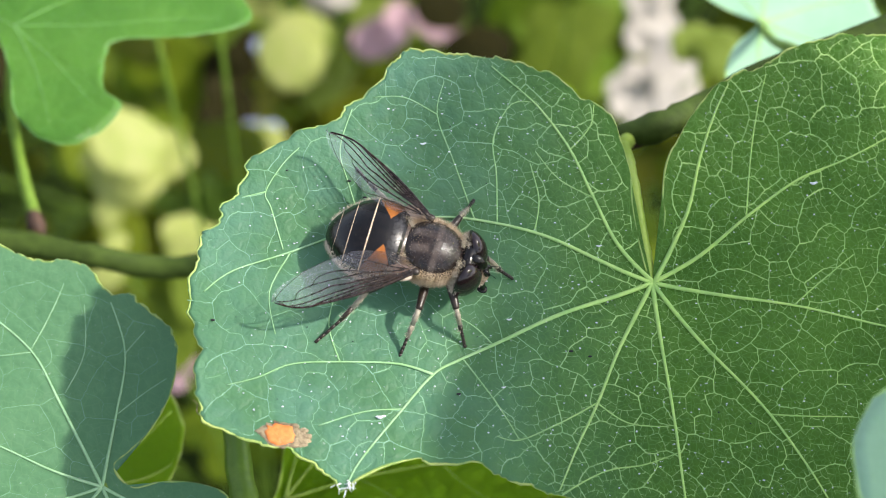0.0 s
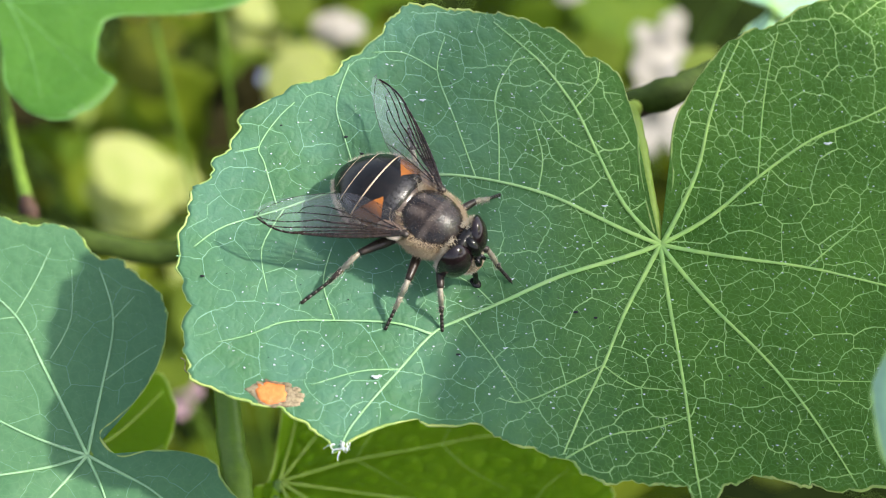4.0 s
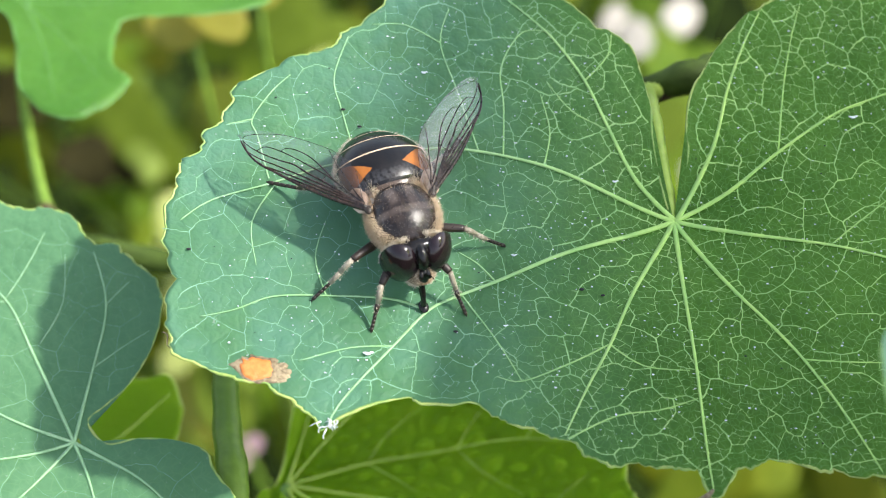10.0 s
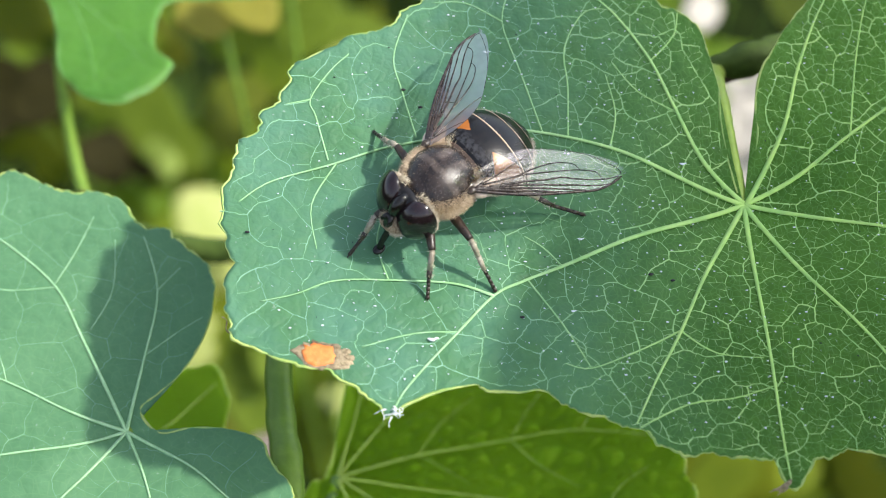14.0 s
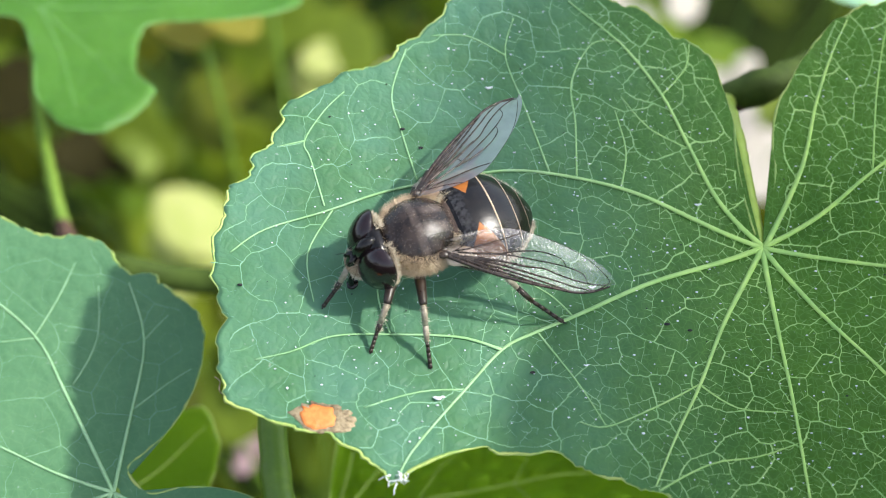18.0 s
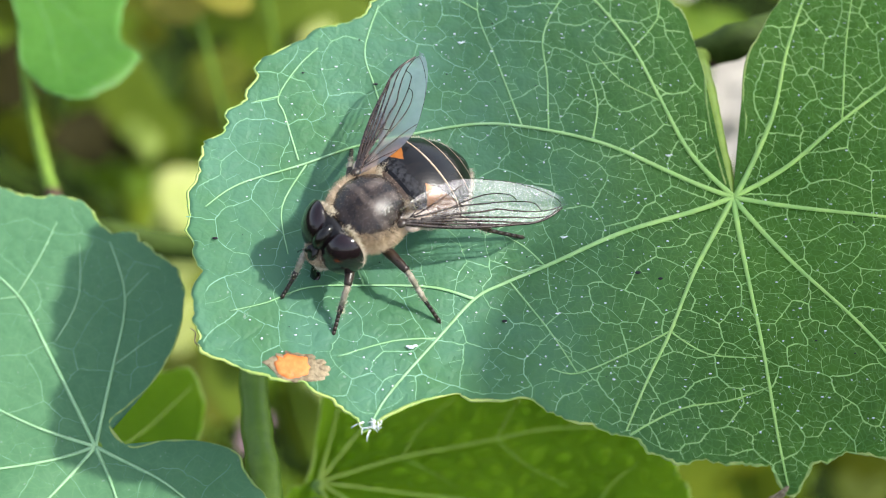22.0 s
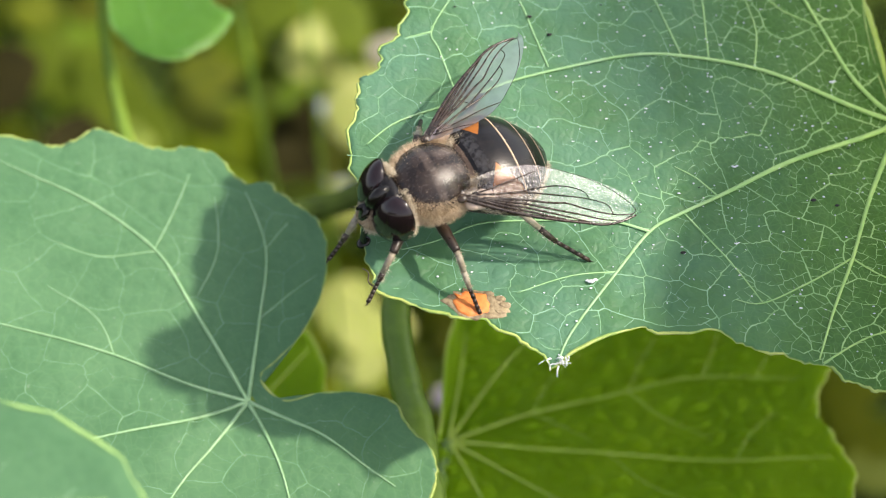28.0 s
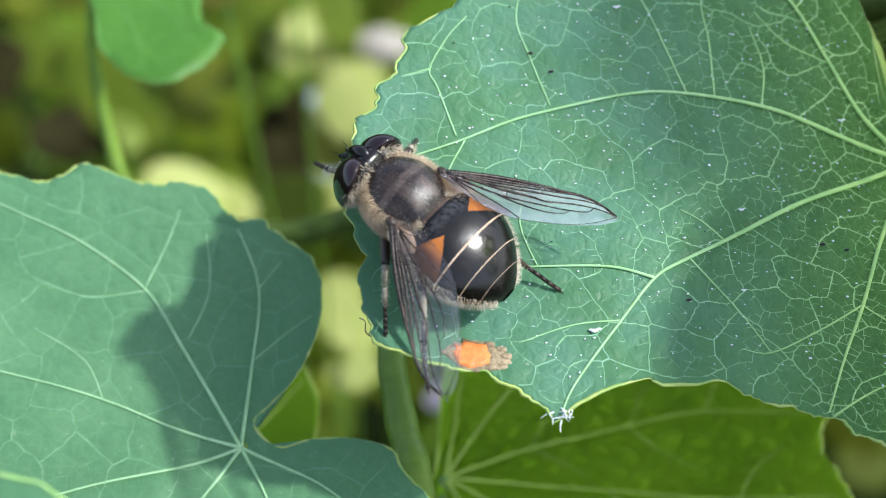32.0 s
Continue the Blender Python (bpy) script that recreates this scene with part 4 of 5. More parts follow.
def wing_material():
    """Clear membrane, faintly brown towards the root, with a silvery coloured gloss."""
    m, nt, bsdf, out = mat("wing_membrane")
    vec = mm_coords(nt)
    clear = nt.nodes.new("ShaderNodeBsdfTransparent")
    sp = nt.nodes.new("ShaderNodeSeparateXYZ")
    nt.links.new(vec, sp.inputs[0])
    stain = calc(nt, "MULTIPLY", ramp(nt, noise_tex(nt, vec, 0.45, 3.0), 0.35, 0.7, 0.25, 1.0), ramp(nt, sp.outputs["X"], -6.8, -3.0, 0.05, 1.0))
    nt.links.new(mix(nt, calc(nt, "MULTIPLY", stain, 0.75), (0.93, 0.95, 0.94), (0.24, 0.16, 0.10)), clear.inputs["Color"])
    gloss = nt.nodes.new("ShaderNodeBsdfGlossy")
    gloss.inputs["Roughness"].default_value = 0.33
    tint = nd(nt, "ShaderNodeTexNoise", Scale=0.5, Detail=2.0)
    nt.links.new(vec, tint.inputs["Vector"])
    nt.links.new(mix(nt, ramp(nt, sp.outputs["X"], -6.5, -2.0, 0.25, 0.5), (0.86, 0.93, 1.0), mix(nt, 0.5, (1.0, 0.72, 0.72), tint.outputs["Color"])), gloss.inputs["Color"])
    b = nd(nt, "ShaderNodeBump", Strength=0.9, Distance=0.00007)
    nt.links.new(calc(nt, "ADD", noise_tex(nt, vec, 0.9, 2.0), calc(nt, "MULTIPLY", noise_tex(nt, vec, 8.0, 2.0), 0.7)), b.inputs["Height"])
    nt.links.new(b.outputs["Normal"], gloss.inputs["Normal"])
    fr = nd(nt, "ShaderNodeFresnel", IOR=1.5)
    ms = nt.nodes.new("ShaderNodeMixShader")
    nt.links.new(ramp(nt, fr.outputs[0], 0.0, 1.0, 0.075, 0.27), ms.inputs[0])
    nt.links.new(clear.outputs[0], ms.inputs[1])
    nt.links.new(gloss.outputs[0], ms.inputs[2])
    # whitish sky sheen painted as a faint diffuse layer towards the tip
    pale = nd(nt, "ShaderNodeBsdfDiffuse", Color=(0.72, 0.8, 0.86, 1.0))
    sheen_film = nt.nodes.new("ShaderNodeMixShader")
    nt.links.new(calc(nt, "MULTIPLY", ramp(nt, noise_tex(nt, vec, 2.2, 4.0), 0.3, 0.7, 0.3, 1.0), ramp(nt, sp.outputs["X"], -8.0, -3.0, 0.07, 0.0)), sheen_film.inputs[0])
    nt.links.new(ms.outputs[0], sheen_film.inputs[1])
    nt.links.new(pale.outputs[0], sheen_film.inputs[2])
    nt.links.new(sheen_film.outputs[0], out.inputs["Surface"])
    return m


THORAX, EYE, TERGITE, WING = thorax_material(), eye_material(), tergite_material(), wing_material()


def ball(bm, c, r, shape=None, nu=24, nv=16):
    """A rounded body: an ellipsoid whose points shape() may move; c, r in millimetres."""
    rows = []
    for j in range(nv + 1):
        th = math.pi * j / nv
        row = []
        for i in range(nu if 0 < j < nv else 1):
            a = 2 * math.pi * i / nu
            d = np.array((math.cos(th), math.sin(th) * math.cos(a), math.sin(th) * math.sin(a)))
            p = np.array(c) + d * np.array(r)
            if shape:
                p = shape(p, d)
            row.append(bm.verts.new(tuple(p * MM)))
        rows.append(row)
    for a, b in zip(rows, rows[1:]):
        for i in range(nu):
            j = (i + 1) % nu
            if len(a) == 1:
                bm.faces.new((a[0], b[i], b[j]))
            elif len(b) == 1:
                bm.faces.new((a[i], b[0], a[j]))
            else:
                bm.faces.new((a[i], b[i], b[j], a[j]))
    bmesh.ops.recalc_face_normals(bm, faces=bm.faces)
    return bm


def fur(name, parent, material, spots, length, seed, width=0.035, label=""):
    """Fine hairs as slivers; spots: (point, direction) pairs."""
    rng = np.random.RandomState(seed)
    b = bmesh.new()
    for p, d in spots:
        d = np.array(d, float) + rng.normal(0, 0.28, 3) + np.array((-0.25, 0, -0.12))
        d /= np.linalg.norm(d)
        s = np.cross(d, rng.normal(0, 1, 3))
        s *= width / (np.linalg.norm(s) + 1e-9)
        ln = length * rng.uniform(0.55, 1.15)
        q = np.array(p) + d * ln * 0.55
        tip = np.array(p) + d * ln + np.array((0, 0, -0.1 * ln))
        v = [b.verts.new(tuple(x * MM)) for x in (np.array(p) - s, np.array(p) + s, q + s * 0.7, q - s * 0.7, tip)]
        b.faces.new((v[0], v[1], v[2], v[3]))
        b.faces.new((v[3], v[2], v[4]))
    return part(name, b, material, parent, label, "stuff")


def shell_spots(c, r, n, seed, keep):
    rng = np.random.RandomState(seed)
    out = []
    while len(out) < n:
        d = rng.normal(0, 1, 3)
        d /= np.linalg.norm(d)
        if keep(d):
            nn = d / np.array(r)
            out.append((np.array(c) + d * np.array(r) * 0.97, nn / np.linalg.norm(nn)))
    return out


ABDO = [(-1.5 + 0.97 * (x + 1.5), w, h) for x, w, h in ((-1.5, 1.75, 1.15), (-2.0, 2.35, 1.45), (-2.7, 2.68, 1.62), (-3.5, 2.76, 1.68), (-4.4, 2.6, 1.6), (-5.3, 2.15, 1.36), (-6.1, 1.45, .96), (-6.6, .8, .56), (-6.9, .15, .14))]

ABDO_LINE = smooth_line(ABDO, 10)


def abdo_at(x):
    return (np.interp(-x, -ABDO_LINE[:, 0], ABDO_LINE[:, 1]), np.interp(-x, -ABDO_LINE[:, 0], ABDO_LINE[:, 2]), 3.0 + 0.02 * (x + 1.5) - 0.036 * (x + 1.5) ** 2)


def abdomen_ring(bm, x0, x1, steps, swell=0.0):
    """One tergite with its belly: a slice of the abdomen, its rear lip a little proud."""
    rings = []
    for k in range(steps + 1):
        u = k / steps
        x = x0 + (x1 - x0) * u
        w, h, z = abdo_at(x)
        w, h = w + swell * u, h + swell * u
        ring = []
        for i in range(48):
            a = 2 * math.pi * i / 48
            zz = math.sin(a) * h
            ring.append(bm.verts.new((x * MM, math.cos(a) * w * MM, (z + (zz if zz > 0 else zz * 0.75)) * MM)))
        rings.append(ring)
    for a, b in zip(rings, rings[1:]):
        for i in range(48):
            j = (i + 1) % 48
            bm.faces.new((a[i], a[j], b[j], b[i]))
    bmesh.ops.recalc_face_normals(bm, faces=bm.faces)
    return bm


fly = tagged(new("drone_fly"), "dark brown furry drone fly with orange-marked black abdomen and clear wings", "fly")
fly.empty_display_size = 0.003
fly.scale = (1.06, 1.06, 1.06)


def build_fly():
    def thorax_shape(p, d):
        p = np.array(p)
        if d[2] < 0:
            p[2] = 3.3 + d[2] * 1.55
        p[0] += 0.12 * (1 - abs(d[1]))
        return p
    th = part("thorax", ball(bmesh.new(), (0, 0, 3.3), (2.25, 2.0, 1.65), thorax_shape, 36, 24), THORAX, fly, "dusky dark brown thorax")
    size = (2.25, 2.0, 1.65)
    fur("fur", th, HAIR, shell_spots((0, 0, 3.3), size, 14000, 1, lambda d: -0.8 < d[2] < 0.1 and (abs(d[1]) > 0.35 or d[0] > 0.6 or d[0] < -0.7)), 0.4, 2, 0.011, label="dense tan fur on the flanks")
    fur("fur", th, HAIR, shell_spots((0, 0, 3.3), size, 7000, 3, lambda d: 0.1 <= d[2] < 0.52 and (abs(d[1]) > 0.4 or abs(d[0]) > 0.5)), 0.46, 4, 0.007)
    fur("fur", th, HAIR, shell_spots((0, 0, 3.3), size, 420, 5, lambda d: d[2] > 0.4), 0.2, 6, 0.0035)
    sc = part("scutellum", ball(bmesh.new(), (-2.05, 0, 3.8), (0.88, 1.5, 0.6), None, 28, 16), SCUTUM, fly, "tan-brown furry scutellum")
    fur("fur", sc, HAIR_PALE, shell_spots((-2.05, 0, 3.8), (0.88, 1.5, 0.6), 3800, 9, lambda d: -0.5 < d[2] < 0.6 and (d[0] < 0.1 or abs(d[1]) > 0.5)), 0.36, 10, 0.010)
    # abdomen
    cuts = (-1.5, -2.0, -4.0, -5.15, -5.95, -6.62)
    for k, (a, b) in enumerate(zip(cuts, cuts[1:])):
        tg = part("tergite", abdomen_ring(bmesh.new(), a, b, 10, 0.03 if k < 4 else 0), TERGITE if k == 1 else CHITIN, fly, "black tergite with orange flank patches" if k == 1 else "")
        if k in (1, 2, 3):
            w, h, z = abdo_at(b)
            bb = bmesh.new()
            ring = [(b, math.cos(t) * (w + .03), z + max(math.sin(t), -0.4) * (h + .03)) for t in np.linspace(-0.35, math.pi + 0.35, 30)]
            tube(bb, ring, [q * (0, 0.058, 0.026, 0.012)[k] for q in (0.5, 1, 0.5)], 6)
            part("band", bb, BAND, tg, "thin cream hind band")
    spots = []
    rng = np.random.RandomState(4)
    for _ in range(3600):
        x = rng.uniform(-6.5, -1.7)
        w, h, z = abdo_at(x)
        t = rng.choice((rng.uniform(-0.6, 0.35), math.pi - rng.uniform(-0.6, 0.35)))
        spots.append(((x, math.cos(t) * w, z + math.sin(t) * h), (-0.5, math.cos(t), math.sin(t))))
    fur("fur", fly, HAIR_PALE, spots, 0.28, 12, 0.008, "pale fringe of hair round the abdomen")
    # head
    hd = part("head", ball(bmesh.new(), (2.4, 0, 3.1), (0.8, 1.85, 1.42), None, 24, 16), CHITIN, fly, "blackish head with tan face")
    for s in (1, -1):
        def eye_shape(p, d, s=s):
            """Flat behind, bulging in front, swept back at the outer side."""
            p = np.array(p)
            if d[0] < 0:
                p[0] = 2.45 + 0.35 * d[0]
            p[0] -= 0.34 * d[1] * s + 0.1 * d[2]
            return p
        part("eye", ball(bmesh.new(), (2.45, s * 1.08, 3.12), (1.06, 1.06, 1.6), eye_shape, 28, 20), EYE, fly, "large glossy blackish compound eye")
    fc = bmesh.new()
    ball(fc, (2.95, 0, 2.35), (0.9, 0.92, 1.05), lambda p, d: p + np.array((0.16 * math.exp(-((p[2] - 2.4) / 0.25) ** 2), 0, 0)), 20, 16)
    face = part("face", fc, FACE, hd, "tan furred face")
    part("face_stripe", ball(bmesh.new(), (3.62, 0, 2.5), (0.34, 0.36, 0.95), None, 14, 12), CHITIN, hd, "shiny black stripe down the face")
    part("brow", ball(bmesh.new(), (2.95, 0, 3.75), (0.72, 0.42, 0.85), lambda p, d: p + np.array((-0.15 * d[2], 0, 0)), 16, 12), CHITIN, hd, "shiny black bump between the eyes")
    fur("fur", hd, HAIR_PALE, shell_spots((2.95, 0, 2.35), (0.9, 0.92, 1.05), 1500, 21, lambda d: d[0] > -0.1 and abs(d[1]) > 0.3), 0.24, 22, 0.014)
    fur("fur", hd, HAIR_PALE, shell_spots((2.1, 0, 3.15), (0.5, 2.02, 1.45), 2200, 23, lambda d: d[0] < 0.25 and abs(d[1]) > 0.2), 0.3, 24, 0.014)
    for s in (1, -1):
        b = bmesh.new()
        tube(b, smooth_line([(3.45, s * .14, 3.3), (3.75, s * .2, 3.24), (3.95, s * .26, 3.0)], 4), (0.09, 0.14, 0.1), 8)
        tube(b, smooth_line([(3.85, s * .26, 3.15), (4.15, s * .34, 3.25), (4.4, s * .42, 3.15)], 4), (0.03, 0.02, 0.012), 5)
        part("antenna", b, CHITIN, fly)
    b = bmesh.new()
    tube(b, smooth_line([(0, 0, 0), (.55, 0, -.6), (.95, 0, -1.2), (1.1, 0, -1.7)], 5), (0.28, 0.2, 0.16, 0.2), 10)
    ball(b, (1.15, 0, -1.78), (0.4, 0.3, 0.18), None, 14, 10)
    probe = part("proboscis", b, CHITIN, fly, "dark stout feeding proboscis")
    probe.location = (3.2 * MM, 0, 2.0 * MM)
    # wings
    L, wings = 9.15, []
    for s in (1, -1):
        d = np.array((-7.7, s * 5.4, -1.2))
        d /= np.linalg.norm(d)
        c = np.array((-0.57, -s * 0.82, 0.12))
        c -= d * (c @ d)
        c /= np.linalg.norm(c)
        up = np.array((0, 0, 1.0))
        hinge = np.array((-0.5, s * 1.85, 4.15))

        def at(u, v, hinge=hinge, d=d, c=c, up=up):
            """A place on the wing: u from root to tip, v from the front edge (0) to the rear edge (1)."""
            lead = -0.22 * math.sin(math.pi * min(u / 0.7, 1.0)) + (1.2 * ((u - 0.7) / 0.3) ** 2.2 if u > 0.7 else 0.0)
            rear = 0.7 + 2.15 * math.sin(0.5 * math.pi * min(u / 0.42, 1.0)) if u < 0.42 else 1.15 + 1.7 * math.sqrt(max(0.0, 1 - ((u - 0.42) / 0.58) ** 2.1))
            rear *= 0.82
            v = max(0.0, v)
            w = 0.05 * math.sin(v * 9 + u * 2) * (1 - u * 0.5) - 0.3 * v * (1 - v) * (1 - u)
            return hinge + d * L * u + c * (lead + (rear - lead) * v) + up * (w + 0.42 * v)
        b = bmesh.new()
        grid = [[b.verts.new(tuple(at(i / 40, j / 14) * MM)) for j in range(15)] for i in range(41)]
        for i in range(40):
            for j in range(14):
                b.faces.new((grid[i][j], grid[i + 1][j], grid[i + 1][j + 1], grid[i][j + 1]))
        wing = part("wing", b, WING, fly, "clear silvery wing with brown veins")
        lines = [([(0, 0), (.3, 0), (.6, 0), (.85, 0), (.97, .02)], .1), ([(.02, .12), (.2, .09), (.42, .07), (.6, .02)], .075), ([(.03, .16), (.25, .15), (.5, .12), (.74, .02)], .07),
                 ([(.12, .2), (.35, .22), (.6, .19), (.8, .13), (.9, .03)], .055), ([(.12, .2), (.3, .29), (.48, .33), (.58, .38), (.68, .33), (.82, .3), (.95, .22)], .055),
                 ([(.08, .32), (.3, .44), (.5, .5), (.7, .55), (.8, .52), (.84, .31)], .04), ([(.3, .44), (.45, .62), (.56, .7), (.66, .68), (.7, .55)], .035),
                 ([(.06, .37), (.2, .6), (.34, .8), (.42, .98)], .035), ([(.35, .22), (.36, .3), (.36, .46)], .03), ([(.05, .3), (.12, .7), (.2, .98)], .025), ([(.9, .03), (.95, .2), (.96, .5), (.9, .8), (.75, .97), (.5, 1), (.3, 1), (.1, 1)], .018)]
        for pts, w in lines:
            b = bmesh.new()
            tube(b, [at(u, v) + up * 0.01 for u, v in smooth_line(pts, 6)], (w * 1.35, w * 0.85, w * 0.5), 5)
            part("wing_vein", b, WING_VEIN, wing)
        wings.append((wing, Vector(hinge * MM), s))
        part("wing_base", ball(bmesh.new(), tuple(hinge + d * 0.1), (0.3, 0.24, 0.18), None, 12, 10), LEG_DARK, wing)
        b = bmesh.new()
        ball(b, (-1.5, s * 2.1, 3.75), (0.85, 0.55, 0.36), lambda p, d: p + np.array((0, 0, 0.05 * math.sin(9 * d[0] + 5 * d[1]))), 24, 12)
        part("calypter", b, CALYPTER, fly, "pale cream lobe under the wing root")
    # legs: hip, knee, ankle, foot
    spec = {"fore": ((1.5, .75, 2.1), (2.95, 2.45, 2.1), (3.8, 3.1, .85), (4.5, 3.7, .08)),
            "mid": ((.3, .95, 1.95), (.8, 3.5, 2.35), (.92, 4.95, .95), (1.0, 6.1, .08)),
            "hind": ((-.9, .9, 1.95), (-3.5, 2.9, 2.4), (-5.0, 4.5, .95), (-6.4, 5.8, .08))}
    legs = []
    for k, (hip, knee, ankle, foot) in spec.items():
        for s in (1, -1):
            m = lambda p: np.array((p[0], p[1] * s, p[2]))
            h = m(hip)
            b = bmesh.new()
            tube(b, smooth_line([h - h, (m(knee) - h) * 0.5 + np.array((0, 0, .12)), m(knee) - h], 5), (0.26, 0.36 if k == "hind" else 0.3, 0.2), 10)
            me = bpy.data.meshes.new("leg")
            b.to_mesh(me)
            b.free()
            me.materials.append(LEG_DARK)
            me.polygons.foreach_set("use_smooth", [True] * len(me.polygons))
            leg = tagged(new("leg", me), "slender leg, dark above and pale at the knee")
            leg.parent = fly
            leg.location = tuple(h * MM)
            kn, an, ft = m(knee) - h, m(ankle) - h, m(foot) - h
            mid1 = kn + (an - kn) * (0.7 if k == "fore" else 0.55)
            b = bmesh.new()
            tube(b, [kn, kn + (mid1 - kn) * .5 + np.array((0, 0, .05)), mid1], (0.15, 0.17, 0.15), 8)
            part("tibia_base", b, LEG_PALE, leg, "pale cream upper shin")
            b = bmesh.new()
            tube(b, [mid1, (mid1 + an) / 2, an], (0.15, 0.16, 0.13), 8)
            part("tibia", b, LEG_DARK if k != "mid" else LEG_PALE, leg)
            b = bmesh.new()
            for q in range(5):
                p0, p1 = an + (ft - an) * q / 5, an + (ft - an) * (q + 0.92) / 5
                tube(b, [p0, p1], (0.105, 0.12), 7)
            out = (ft - an) / np.linalg.norm(ft - an)
            tube(b, [ft, ft + out * .18 + np.array((0.08, 0, -.02))], (0.04, 0.015), 5)
            tube(b, [ft, ft + out * .18 + np.array((-0.08, 0, -.02))], (0.04, 0.015), 5)
            part("tarsus", b, LEG_DARK, leg)
            rng = np.random.RandomState(len(legs))
            spots = []
            for _ in range(420):
                u = rng.rand()
                p = kn * u * 0.98 if rng.rand() < .6 else kn + (an - kn) * u
                a = rng.uniform(0, 6.28)
                dd = np.array((math.cos(a), math.sin(a), rng.uniform(-1, .3)))
                spots.append((p + dd * 0.12, dd))
            fur("fur", leg, HAIR_PALE, spots, 0.24, 40 + len(legs), 0.010)
            legs.append(leg)
    return legs, probe, wings


LEGS, PROBE, WINGS = build_fly()

# ---- marks on the large leaf ----
SPOT_DRY = plain_material("dry_papery_brown", (0.13, 0.09, 0.045), (0.34, 0.27, 0.16), 0.6, 2.5, 0.05)
SPOT_ORANGE = plain_material("dry_orange", (0.62, 0.17, 0.035), (0.75, 0.27, 0.07), 0.6, 1.5, 0.04)
WHITE_BIT = plain_material("white_fluff", (0.7, 0.72, 0.74), (0.82, 0.84, 0.86), 0.7, 4.0, 0.02)
BLACK_BIT = plain_material("black_speck", (0.008, 0.008, 0.008), (0.02, 0.018, 0.015), 0.6, 4.0, 0.02)


def patch(name, pts, material, lift, label, n=4, seed=1):
    """A thin dry patch on the blade with a ragged rim, swelling a little in the middle."""
    rim = smooth_line(pts, n, True)
    rng = np.random.RandomState(seed)
    c = rim.mean(0)
    rim = c + (rim - c) * (1 + 0.07 * rng.randn(len(rim)))[:, None]
    b = bmesh.new()
    rows = []
    for f in (1.0, 0.97, 0.7, 0.4):
        rows.append([b.verts.new(tuple(np.array((*(c + (p - c) * f), main_surface(*(c + (p - c) * f)) + (0 if f == 1 else lift * (1.3 - 0.5 * f)) + (0.02 * rng.randn() if f < 1 else -0.05))) * MM)) for p in rim])
    for a, d in zip(rows, rows[1:]):
        for i in range(len(rim)):
            j = (i + 1) % len(rim)
            b.faces.new((a[i], a[j], d[j], d[i]))
    b.faces.new(rows[-1])
    bmesh.ops.recalc_face_normals(b, faces=b.faces)
    return part(name, b, material, big_leaf, label)


patch("dry_patch", [(-26.9, -12.8), (-26.3, -12.2), (-25.2, -12.1), (-24.2, -12.4), (-23.6, -12.9), (-23.5, -13.5), (-24.6, -13.8), (-25.8, -13.9)], SPOT_DRY, 0.06, "papery grey-brown dry patch")
patch("orange_spot", [(-26.45, -12.95), (-26.1, -12.35), (-25.3, -12.25), (-24.6, -12.6), (-24.5, -13.3), (-25.2, -13.75), (-26.0, -13.65)], SPOT_ORANGE, 0.14, "orange blister in the dry patch", seed=2)
for k in range(5):
    a = k * 0.55 - 1.1
    cx, cy = -25.2 + 1.55 * math.cos(a), -13.0 + 0.75 * math.sin(a)
    patch("dry_flake", [(cx + 0.3 * math.cos(q), cy + 0.18 * math.sin(q)) for q in (0.2, 1.4, 2.7, 3.9, 5.2)], SPOT_DRY, 0.09, "", 3, 30 + k)


def bits(name, material, n, seed, size, label):
    """Dust and droppings strewn over the blade."""
    rng = np.random.RandomState(seed)
    b = bmesh.new()
    k = 0
    while k < n:
        a, r = rng.uniform(0, 2 * math.pi), 30 * math.sqrt(rng.rand())
        x, y = r * math.cos(a), r * math.sin(a)
        deg = math.degrees(a)
        if 75 < deg < 108 or r > 0.93 * np.interp(deg, *zip(*sorted(zip(ANG, RAD)))):
            continue
        s = size * rng.uniform(0.4, 1.3)
        ball(b, (x, y, main_surface(x, y) + 0.05 + s * 0.3), (s * rng.uniform(.7, 1.6), s * rng.uniform(.6, 1.2), s * .6), None, 6, 4)
        k += 1
    return part(name, b, material, big_leaf, label, "stuff")


bits("dust", WHITE_BIT, 1000, 3, 0.05, "white dust grains on the blade")
bits("dark_specks", BLACK_BIT, 50, 4, 0.05, "tiny black specks on the blade")
for x, y, s in ((-19, -11.4, .2), (-10.3, -3.9, .12), (11.8, 6.9, .18), (-3.8, 2.1, .13), (-10.8, -8.8, .1), (-16.2, 8.3, .14)):
    b = bmesh.new()
    for dx, dy, r in ((0, 0, 1), (1.2, .5, .7), (-.9, .3, .6)):
        ball(b, (x + dx * s, y + dy * s, main_surface(x, y) + 0.12 + .1 * s), (s * r, s * r * .6, s * r * .4), None, 8, 6)
    part("white_speck", b, WHITE_BIT, big_leaf)
for x, y, s in ((-6.1, -5.9, .13), (-4.8, -6.2, .11), (-21.3, 5.3, .12), (-20.2, 4.2, .12), (-13.8, -9.4, .12), (-30.1, -5.4, .12)):
    b = bmesh.new()
    ball(b, (x, y, main_surface(x, y) + 0.1), (s * 1.3, s * .7, s * .6), None, 8, 6)
    part("black_speck", b, BLACK_BIT, big_leaf)
b = bmesh.new()
rng = np.random.RandomState(7)
